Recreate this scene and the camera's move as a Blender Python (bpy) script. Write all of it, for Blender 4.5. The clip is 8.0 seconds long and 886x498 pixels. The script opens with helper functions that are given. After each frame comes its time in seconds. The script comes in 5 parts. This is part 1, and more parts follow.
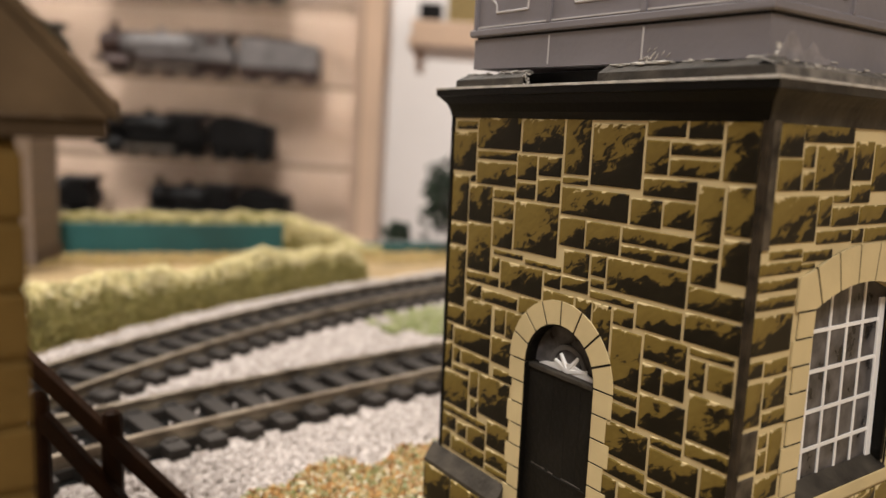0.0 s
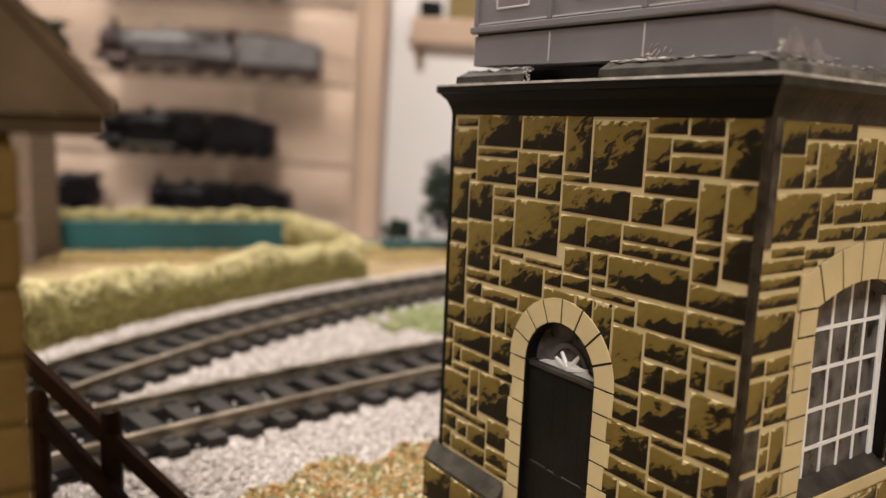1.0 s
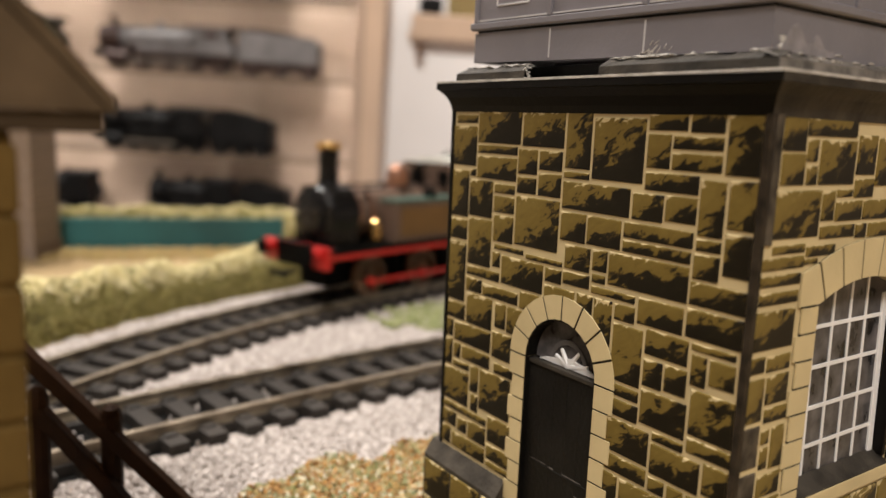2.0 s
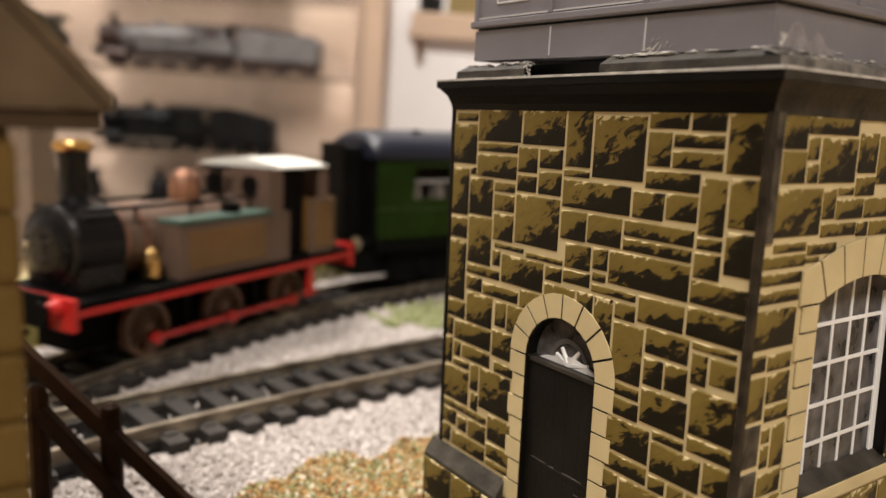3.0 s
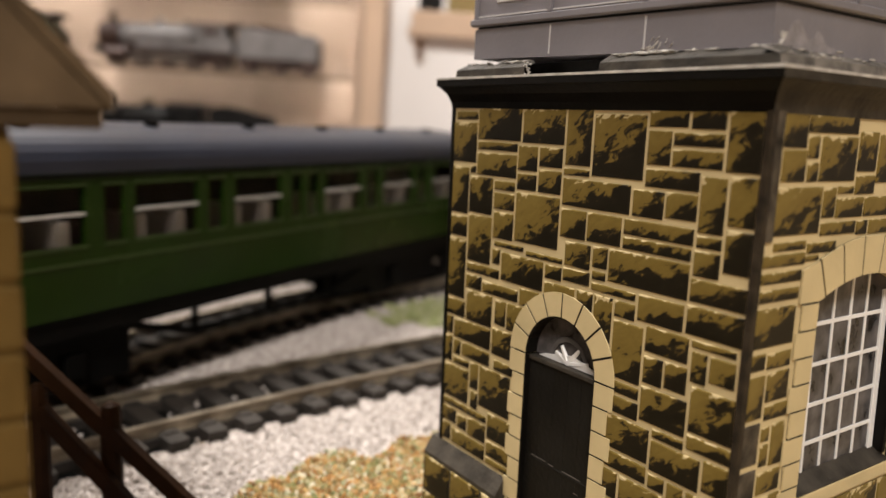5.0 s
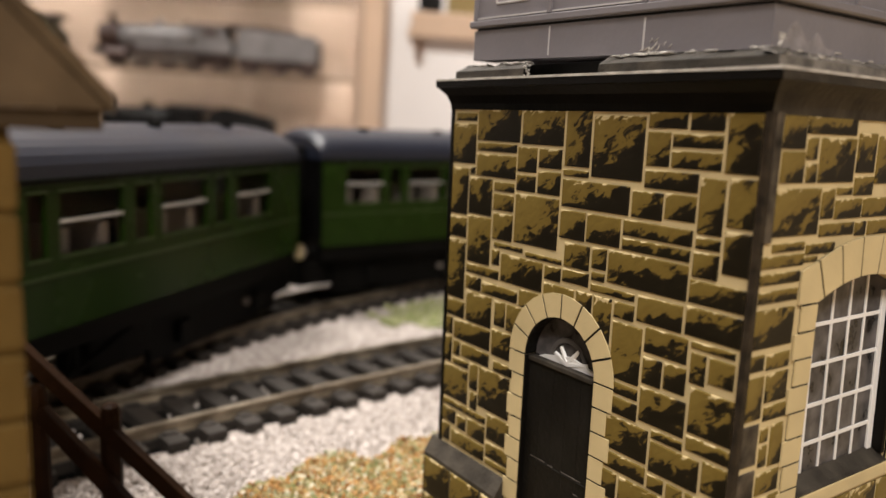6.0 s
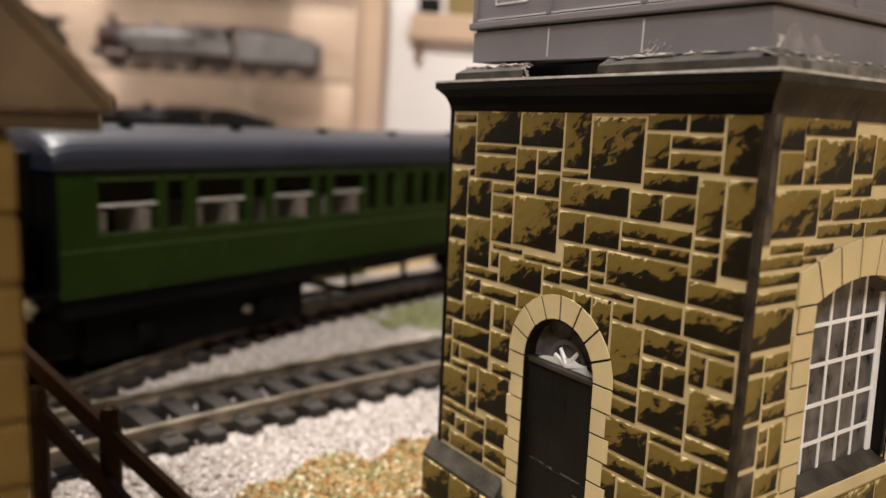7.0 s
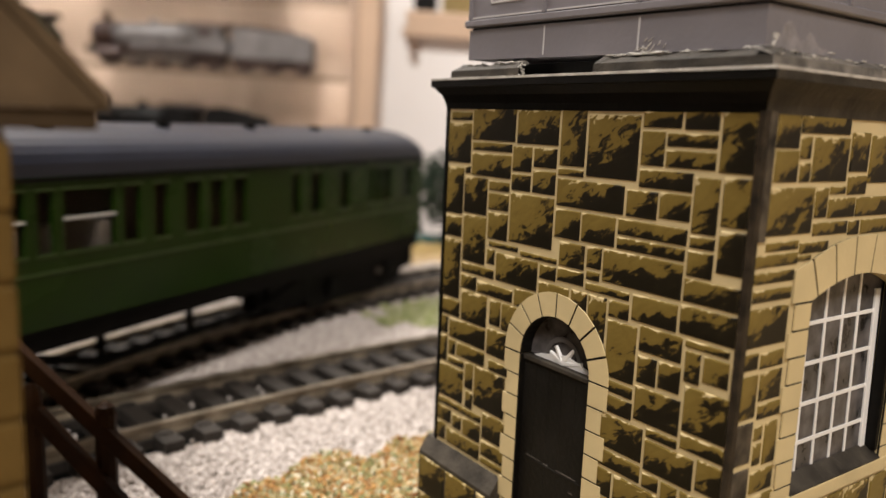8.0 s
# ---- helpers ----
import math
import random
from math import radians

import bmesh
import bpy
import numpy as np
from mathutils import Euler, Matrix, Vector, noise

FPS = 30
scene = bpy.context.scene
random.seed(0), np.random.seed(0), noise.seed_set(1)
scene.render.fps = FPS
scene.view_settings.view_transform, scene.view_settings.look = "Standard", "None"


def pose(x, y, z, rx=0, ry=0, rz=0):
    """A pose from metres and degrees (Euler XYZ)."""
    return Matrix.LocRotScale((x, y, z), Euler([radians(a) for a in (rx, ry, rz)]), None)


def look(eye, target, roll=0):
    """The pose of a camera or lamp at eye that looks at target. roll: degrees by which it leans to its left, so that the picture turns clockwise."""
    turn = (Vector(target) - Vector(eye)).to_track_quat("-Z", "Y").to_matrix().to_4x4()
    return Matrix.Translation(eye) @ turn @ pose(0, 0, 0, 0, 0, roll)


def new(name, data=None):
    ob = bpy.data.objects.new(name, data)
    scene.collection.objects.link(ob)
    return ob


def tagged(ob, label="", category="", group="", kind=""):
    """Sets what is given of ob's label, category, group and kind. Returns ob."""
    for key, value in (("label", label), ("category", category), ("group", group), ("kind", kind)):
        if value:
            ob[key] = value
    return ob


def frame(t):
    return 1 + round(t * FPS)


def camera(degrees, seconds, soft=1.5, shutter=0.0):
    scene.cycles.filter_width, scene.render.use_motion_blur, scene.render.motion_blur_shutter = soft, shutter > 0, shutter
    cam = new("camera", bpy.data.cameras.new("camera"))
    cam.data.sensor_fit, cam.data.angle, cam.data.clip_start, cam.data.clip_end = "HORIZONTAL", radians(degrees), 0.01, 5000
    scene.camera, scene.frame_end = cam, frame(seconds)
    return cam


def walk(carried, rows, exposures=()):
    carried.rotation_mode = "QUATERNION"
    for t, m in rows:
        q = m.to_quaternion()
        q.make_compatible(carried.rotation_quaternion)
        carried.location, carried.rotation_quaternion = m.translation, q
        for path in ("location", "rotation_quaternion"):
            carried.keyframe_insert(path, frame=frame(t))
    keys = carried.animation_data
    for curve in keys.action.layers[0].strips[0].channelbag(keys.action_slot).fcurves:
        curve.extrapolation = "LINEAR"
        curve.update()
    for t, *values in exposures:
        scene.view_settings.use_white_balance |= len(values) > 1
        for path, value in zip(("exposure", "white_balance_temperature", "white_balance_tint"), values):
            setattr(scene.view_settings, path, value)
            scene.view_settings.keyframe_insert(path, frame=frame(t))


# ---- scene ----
cam = camera(60.0, 8.0, soft=1.5, shutter=0.5)
cam.data.dof.use_dof = True
cam.data.dof.focus_distance = 0.084
cam.data.dof.aperture_fstop = 21.0

# eye, heading and tilt of the phone that films the layout
EYE = Vector((0.0387, -0.0602, 0.0583))
YAW, PITCH, ROLL = 55.25, -8.91, 2.32


def view(yaw, pitch, dolly):
    a, b = radians(YAW + yaw), radians(PITCH + pitch)
    way = Vector((-math.sin(a) * math.cos(b), math.cos(a) * math.cos(b), math.sin(b)))
    eye = EYE + way * dolly * 0.001
    return look(eye, eye + way, ROLL)


# seconds, turn to the left and up in degrees, millimetres forward
DRIFT = (
    (0.0, 0.00, 0.17, -0.45), (0.5, 0.00, 0.10, -0.05), (1.0, 0.00, 0.00, 0.0), (1.5, 0.00, -0.12, 0.0), (3.0, 0.00, -0.34, 0.25),
    (3.5, 0.00, -0.38, 0.25), (4.0, 0.00, -0.41, 0.25), (4.5, -0.01, -0.46, 0.25), (6.0, -0.05, -0.37, 0.1), (6.5, -0.06, -0.30, 0.05),
    (7.0, -0.10, -0.26, 0.05), (7.5, -0.19, -0.33, 0.05), (8.0, -0.41, -0.41, 0.0),
)
walk(cam, [(t, view(a, b, d)) for t, a, b, d in DRIFT],
     exposures=((0.0, -0.10), (1.2, -0.10), (3.0, 0.02), (4.5, 0.08), (6.5, 0.10), (8.0, 0.10)))

# ---- world and light ----
world = bpy.data.worlds.new("room_glow")
scene.world = world
world.use_nodes = True
world.node_tree.nodes["Background"].inputs[0].default_value = (1.0, 0.86, 0.74, 1)
world.node_tree.nodes["Background"].inputs[1].default_value = 0.05


def ceiling_lamp_light(x, y, z, size, watts, colour):
    data = bpy.data.lights.new("lamp_light", "AREA")
    data.shape, data.size, data.energy, data.color = "DISK", size, watts, colour
    ob = new("lamp_light", data)
    ob.location = (x, y, z)
    return ob


LAMPS = ((0.90, -0.74, 1.44), (-0.72, -0.12, 1.44))
ceiling_lamp_light(*LAMPS[0], 0.50, 42.5, (1.0, 0.95, 0.895))
ceiling_lamp_light(*LAMPS[1], 0.50, 49, (1.0, 0.95, 0.895))

# ---- materials ----
def mat(name, colour, rough=0.6, metal=0.0, vary=0.25, scale=300.0, bump=0.0, bump_scale=1500.0, stain=None, coat=0.0, spec=0.5):
    """A surface with grain and broad variation; colours are linear."""
    m = bpy.data.materials.new(name)
    m.use_nodes = True
    nt = m.node_tree
    b = nt.nodes["Principled BSDF"]
    b.inputs["Roughness"].default_value = rough
    b.inputs["Metallic"].default_value = metal
    b.inputs["Coat Weight"].default_value = coat
    b.inputs["Specular IOR Level"].default_value = spec
    tc = nt.nodes.new("ShaderNodeTexCoord")
    n1 = nt.nodes.new("ShaderNodeTexNoise")
    n1.inputs["Scale"].default_value = scale
    n1.inputs["Detail"].default_value = 5
    nt.links.new(tc.outputs["Object"], n1.inputs["Vector"])
    ramp = nt.nodes.new("ShaderNodeValToRGB")
    c = Vector(colour)
    lo = c * (1 - vary)
    hi = c * (1 + vary)
    if stain:
        lo = Vector(stain)
    ramp.color_ramp.elements[0].position, ramp.color_ramp.elements[1].position = 0.3, 0.7
    ramp.color_ramp.elements[0].color = (*lo, 1)
    ramp.color_ramp.elements[1].color = (*[min(1, v) for v in hi], 1)
    nt.links.new(n1.outputs["Fac"], ramp.inputs["Fac"])
    nt.links.new(ramp.outputs["Color"], b.inputs["Base Color"])
    rr = nt.nodes.new("ShaderNodeMapRange")
    rr.inputs["To Min"].default_value, rr.inputs["To Max"].default_value = max(0.02, rough - 0.12), min(1, rough + 0.12)
    nt.links.new(n1.outputs["Fac"], rr.inputs["Value"])
    nt.links.new(rr.outputs["Result"], b.inputs["Roughness"])
    if bump:
        n2 = nt.nodes.new("ShaderNodeTexNoise")
        n2.inputs["Scale"].default_value = bump_scale
        n2.inputs["Detail"].default_value = 4
        nt.links.new(tc.outputs["Object"], n2.inputs["Vector"])
        bp = nt.nodes.new("ShaderNodeBump")
        bp.inputs["Strength"].default_value = bump
        bp.inputs["Distance"].default_value = 0.0003
        nt.links.new(n2.outputs["Fac"], bp.inputs["Height"])
        nt.links.new(bp.outputs["Normal"], b.inputs["Normal"])
    return m


def island_mat(name, colours, rough=0.8, per_object=False):
    """Colour picked at random for each grain or piece."""
    m = bpy.data.materials.new(name)
    m.use_nodes = True
    nt = m.node_tree
    b = nt.nodes["Principled BSDF"]
    b.inputs["Roughness"].default_value = rough
    b.inputs["Specular IOR Level"].default_value = 0.2
    if per_object:
        src = nt.nodes.new("ShaderNodeObjectInfo").outputs["Random"]
    else:
        src = nt.nodes.new("ShaderNodeNewGeometry").outputs["Random Per Island"]
    ramp = nt.nodes.new("ShaderNodeValToRGB")
    ramp.color_ramp.interpolation = "LINEAR"
    el = ramp.color_ramp.elements
    while len(el) < len(colours):
        el.new(0.5)
    for i, c in enumerate(colours):
        el[i].position = i / max(1, len(colours) - 1)
        el[i].color = (*c, 1)
    nt.links.new(src, ramp.inputs["Fac"])
    nt.links.new(ramp.outputs["Color"], b.inputs["Base Color"])
    return m


def glass_mat(name, tint=(1, 1, 1), rough=0.02):
    m = bpy.data.materials.new(name)
    m.use_nodes = True
    b = m.node_tree.nodes["Principled BSDF"]
    b.inputs["Base Color"].default_value = (*tint, 1)
    b.inputs["Transmission Weight"].default_value = 1.0
    b.inputs["Roughness"].default_value = rough
    b.inputs["IOR"].default_value = 1.45
    return m


# ---- building blocks, all in millimetres ----
MM = 0.001


def finish(name, bm, material, parent=None, smooth=False):
    me = bpy.data.meshes.new(name)
    bmesh.ops.scale(bm, vec=(MM, MM, MM), verts=bm.verts)
    bmesh.ops.recalc_face_normals(bm, faces=bm.faces)
    bm.to_mesh(me)
    bm.free()
    if material:
        me.materials.append(material)
    if smooth:
        for f in me.polygons:
            f.use_smooth = True
    ob = new(name, me)
    if parent:
        ob.parent = parent
    return ob


def part(name, bm, material, parent, label="", smooth=False):
    ob = finish(name, bm, material, parent, smooth)
    if label:
        ob["label"] = label
    return ob


def thing(name, label, category, group="", kind="", at=None):
    ob = new(name)
    ob.empty_display_size = 0.01
    if at is not None:
        ob.matrix_world = at
    return tagged(ob, label, category, group, kind)


def box(bm, x0, x1, y0, y1, z0, z1, bevel=0.0, m=None):
    made = bmesh.ops.create_cube(bm, size=1.0)["verts"]
    for v in made:
        v.co = Vector((x0 + (v.co.x + 0.5) * (x1 - x0), y0 + (v.co.y + 0.5) * (y1 - y0), z0 + (v.co.z + 0.5) * (z1 - z0)))
    if bevel:
        edges = list({e for v in made for e in v.link_edges})
        got = bmesh.ops.bevel(bm, geom=edges, offset=bevel, segments=2, affect="EDGES", profile=0.6)
        made = list({v for f in got["faces"] for v in f.verts} | {v for v in made if v.is_valid})
    if m is not None:
        for v in made:
            v.co = m @ v.co
    return bm


def boxes(*args, bevel=0.0):
    bm = bmesh.new()
    for a in args:
        box(bm, *a, bevel=bevel)
    return bm


def rod(bm, p, q, r, seg=10, r2=None):
    p, q = Vector(p), Vector(q)
    d = q - p
    m = Matrix.Translation((p + q) / 2) @ d.to_track_quat("Z", "Y").to_matrix().to_4x4()
    bmesh.ops.create_cone(bm, cap_ends=True, segments=seg, radius1=r, radius2=r if r2 is None else r2, depth=d.length, matrix=m)
    return bm


def lathe(bm, axis_m, profile, seg=20):
    """Revolves (radius, height) pairs about the z axis of axis_m."""
    rings = []
    for r, h in profile:
        rings.append([bm.verts.new(axis_m @ Vector((r * math.cos(2 * math.pi * i / seg), r * math.sin(2 * math.pi * i / seg), h))) for i in range(seg)])
    for a, b in zip(rings, rings[1:]):
        for i in range(seg):
            bm.faces.new((a[i], a[(i + 1) % seg], b[(i + 1) % seg], b[i]))
    for ring in (rings[0], rings[-1]):
        try:
            bm.faces.new(ring)
        except ValueError:
            pass
    return bm


def prism(bm, outline, axis, a, b):
    """Extrudes a 2D outline along x, y or z from a to b."""
    def at(u, v, w):
        return {"x": (w, u, v), "y": (u, w, v), "z": (u, v, w)}[axis]
    lo = [bm.verts.new(at(u, v, a)) for u, v in outline]
    hi = [bm.verts.new(at(u, v, b)) for u, v in outline]
    n = len(outline)
    bm.faces.new(lo)
    bm.faces.new(hi)
    for i in range(n):
        bm.faces.new((lo[i], lo[(i + 1) % n], hi[(i + 1) % n], hi[i]))
    return bm

# ---- materials in use ----
M_BUFF = mat("buff_print", (0.52, 0.415, 0.225), 0.55, vary=0.12, scale=120, bump=0.1)
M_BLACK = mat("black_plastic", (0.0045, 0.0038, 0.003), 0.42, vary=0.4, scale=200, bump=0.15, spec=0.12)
M_SCUFF = mat("scuffed_black_plastic", (0.026, 0.019, 0.012), 0.55, vary=0.9, scale=330, bump=0.4, stain=(0.005, 0.0045, 0.004), spec=0.12)
M_DUSTY_LIT = mat("dusty_and_lit_black_plastic", (0.036, 0.030, 0.023), 0.65, spec=0.2, vary=0.6, scale=260, bump=0.4)
M_GREY = mat("grey_plastic", (0.160, 0.148, 0.160), 0.45, vary=0.12, scale=90, bump=0.12)
M_SLEEPER = mat("sleeper_plastic", (0.028, 0.0235, 0.020), 0.55, spec=0.2, vary=0.4, scale=160, bump=0.3)
M_RAIL = mat("nickel_rail", (0.30, 0.255, 0.195), 0.42, metal=0.7, vary=0.25, scale=200, stain=(0.13, 0.10, 0.07))
M_GROUND = mat("painted_board", (0.28, 0.20, 0.105), 0.9, spec=0.2, vary=0.3, scale=40, bump=0.5, bump_scale=600)

RING = Vector((173.6, 170.0, 0))     # centre of the curve that the train runs on
R1 = 371.0


def on_ring(theta, r=R1, z=0.0):
    a = radians(theta)
    return Vector((RING.x - r * math.cos(a), RING.y - r * math.sin(a), z))



M_TANKLINE = mat("grey_plastic_edges", (0.42, 0.40, 0.40), 0.5, vary=0.1, scale=200)
M_DUST = mat("dried_glue_and_dust", (0.42, 0.39, 0.35), 0.75, vary=0.35, scale=500, bump=0.5)
M_DOOR = mat("door_plastic", (0.0085, 0.0075, 0.0062), 0.5, spec=0.14, vary=0.4, scale=150, bump=0.3)
M_WHITE = mat("white_print", (0.72, 0.70, 0.68), 0.5, vary=0.08, scale=150)
M_WORN = mat("worn_brown_plastic", (0.060, 0.048, 0.034), 0.6, vary=0.8, scale=420, bump=0.4, stain=(0.010, 0.008, 0.006), spec=0.15)
M_HAZE = mat("hazy_glue_film", (0.215, 0.196, 0.200), 0.6, vary=0.2, scale=700, bump=0.5)
M_VENT = mat("dull_white_rail", (0.42, 0.40, 0.38), 0.5, vary=0.1, scale=150)
M_HOOP = mat("hazy_grey_print", (0.075, 0.07, 0.068), 0.5, vary=0.3, scale=400)
M_GLASS = glass_mat("clear_glass")
M_PANE = glass_mat("thin_clear_plastic", rough=0.0)
M_PANE.node_tree.nodes["Principled BSDF"].inputs["IOR"].default_value = 1.08
M_PALER_BLACK = mat("paler_black_plastic", (0.115, 0.10, 0.085), 0.75, vary=0.7, scale=420, bump=0.5)
M_SMOKY = mat("smoky_window_film", (0.085, 0.077, 0.076), 0.3, vary=0.5, scale=420, stain=(0.006, 0.0055, 0.0055), spec=0.15)
M_GREEN = mat("coach_green", (0.0075, 0.021, 0.0016), 0.26, vary=0.15, scale=60, spec=0.10)
M_GREEN_L = mat("coach_green_trim", (0.020, 0.038, 0.008), 0.35, vary=0.15, scale=60, spec=0.22)
M_ROOF = mat("coach_roof_grey", (0.012, 0.0145, 0.025), 0.42, vary=0.2, scale=40, spec=0.3)
M_UNDER = mat("underframe_black", (0.0036, 0.0033, 0.0030), 0.55, vary=0.4, scale=120, spec=0.05)
M_RED = mat("signal_red_paint", (0.40, 0.012, 0.009), 0.35, vary=0.15, scale=150)
M_OCHRE = mat("ochre_paint", (0.125, 0.062, 0.017), 0.38, vary=0.2, scale=80)
M_LINING = mat("brown_lining", (0.108, 0.068, 0.049), 0.4, spec=0.3, vary=0.15, scale=80)
M_OLIVE = mat("olive_tank_top", (0.055, 0.095, 0.075), 0.4, vary=0.15, scale=80)
M_COPPER = mat("polished_copper", (0.46, 0.25, 0.17), 0.3, metal=1.0, vary=0.12, scale=80)
M_BRASS = mat("polished_brass", (0.58, 0.37, 0.14), 0.28, metal=1.0, vary=0.1, scale=80)
M_GLOSS = mat("gloss_black", (0.004, 0.0036, 0.0036), 0.25, vary=0.4, scale=80, spec=0.25)
M_ROOFW = mat("cab_roof_white", (0.78, 0.77, 0.70), 0.4, vary=0.06, scale=80)
M_SEAT = mat("seat_cream", (0.15, 0.125, 0.105), 0.6, vary=0.15, scale=120)
M_WHEEL = mat("wheel_brown", (0.14, 0.075, 0.04), 0.45, vary=0.2, scale=120)
M_STEEL = mat("bright_steel", (0.50, 0.47, 0.43), 0.3, metal=1.0, vary=0.15, scale=120)
M_BALLAST = island_mat("granite_ballast", [(0.27, 0.235, 0.212), (0.36, 0.317, 0.29), (0.42, 0.372, 0.345), (0.56, 0.505, 0.47)], 0.8)
M_SCATTER = island_mat("foam_scatter", [(0.15, 0.070, 0.028), (0.30, 0.150, 0.050), (0.40, 0.235, 0.085), (0.14, 0.165, 0.065), (0.45, 0.34, 0.19), (0.25, 0.13, 0.05), (0.19, 0.215, 0.10), (0.62, 0.55, 0.43)], 0.9)
M_TURF = island_mat("green_foam", [(0.15, 0.17, 0.06), (0.22, 0.24, 0.10), (0.30, 0.31, 0.15), (0.34, 0.31, 0.25)], 0.9)
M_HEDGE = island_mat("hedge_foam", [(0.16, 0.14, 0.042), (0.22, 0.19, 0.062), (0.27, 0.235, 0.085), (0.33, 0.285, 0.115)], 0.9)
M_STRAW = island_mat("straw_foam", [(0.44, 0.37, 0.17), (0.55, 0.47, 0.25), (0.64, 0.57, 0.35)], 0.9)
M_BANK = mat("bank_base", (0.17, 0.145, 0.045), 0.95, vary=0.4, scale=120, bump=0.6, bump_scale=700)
M_TEAL = mat("teal_painted_board", (0.014, 0.086, 0.090), 0.6, vary=0.25, scale=30, bump=0.2)
M_FENCE = mat("brown_fence_plastic", (0.018, 0.0075, 0.0028), 0.55, spec=0.06, vary=0.4, scale=160, bump=0.3)
M_CREAM = mat("cream_wall_card", (0.098, 0.060, 0.018), 0.8, spec=0.05, vary=0.2, scale=150, bump=0.3)
M_TILE = mat("tan_roof_card", (0.085, 0.059, 0.035), 0.85, spec=0.05, vary=0.25, scale=200, bump=0.3)
M_EDGE = mat("glass_edge", (0.16, 0.115, 0.08), 0.3, vary=0.2, scale=40)
M_EAVES_SHADE = mat("shaded_eaves_card", (0.05, 0.034, 0.02), 0.8, spec=0.05, vary=0.25, scale=200)
M_WOOD = mat("pale_cabinet_wood", (0.43, 0.315, 0.235), 0.5, vary=0.14, scale=9, bump=0.1, bump_scale=60)
M_POST = mat("pale_wood_post", (0.66, 0.47, 0.34), 0.5, vary=0.10, scale=9)
M_WALLW = mat("white_wall", (0.66, 0.62, 0.60), 0.9, vary=0.04, scale=6)
M_CEIL = mat("white_ceiling", (0.80, 0.78, 0.75), 0.9, vary=0.03, scale=6)
M_CARPET = mat("grey_carpet", (0.18, 0.16, 0.15), 0.95, vary=0.3, scale=60)
M_LOCOG = mat("grey_model_paint", (0.185, 0.172, 0.172), 0.6, vary=0.3, scale=40)
M_LOCOK = mat("black_model_paint", (0.0075, 0.007, 0.007), 0.5, spec=0.15, vary=0.4, scale=40)
M_LOCOD = mat("dark_green_model_paint", (0.02, 0.03, 0.018), 0.4, vary=0.3, scale=40)
M_LOCOR = mat("maroon_model_paint", (0.05, 0.026, 0.021), 0.4, vary=0.3, scale=40)
M_LEAF = island_mat("dark_foliage", [(0.008, 0.016, 0.009), (0.014, 0.026, 0.014), (0.024, 0.038, 0.021)], 0.8)
M_BARK = mat("bark", (0.06, 0.04, 0.025), 0.9, vary=0.4, scale=200, bump=0.5)


def brick_mat(name, colour, mortar, width):
    m = mat(name, colour, 0.85, vary=0.2, scale=200, bump=0.2)
    nt = m.node_tree
    b = nt.nodes["Principled BSDF"]
    tc = nt.nodes.new("ShaderNodeTexCoord")
    mp = nt.nodes.new("ShaderNodeMapping")
    mp.inputs["Rotation"].default_value = (radians(90), 0, 0)
    br = nt.nodes.new("ShaderNodeTexBrick")
    br.inputs["Scale"].default_value = 1.0 / (width * 0.001)
    br.inputs["Brick Width"].default_value, br.inputs["Row Height"].default_value = 1.0, 0.36
    br.inputs["Mortar Size"].default_value = 0.05
    c = Vector(colour)
    br.inputs["Color1"].default_value, br.inputs["Color2"].default_value = (*c, 1), (*(c * 0.72), 1)
    br.inputs["Mortar"].default_value = (*mortar, 1)
    nt.links.new(tc.outputs["Object"], mp.inputs["Vector"])
    nt.links.new(mp.outputs["Vector"], br.inputs["Vector"])
    nt.links.new(br.outputs["Color"], b.inputs["Base Color"])
    return m


M_BRICK = brick_mat("grey_brown_brick", (0.18, 0.125, 0.09), (0.25, 0.20, 0.16), 3.0)


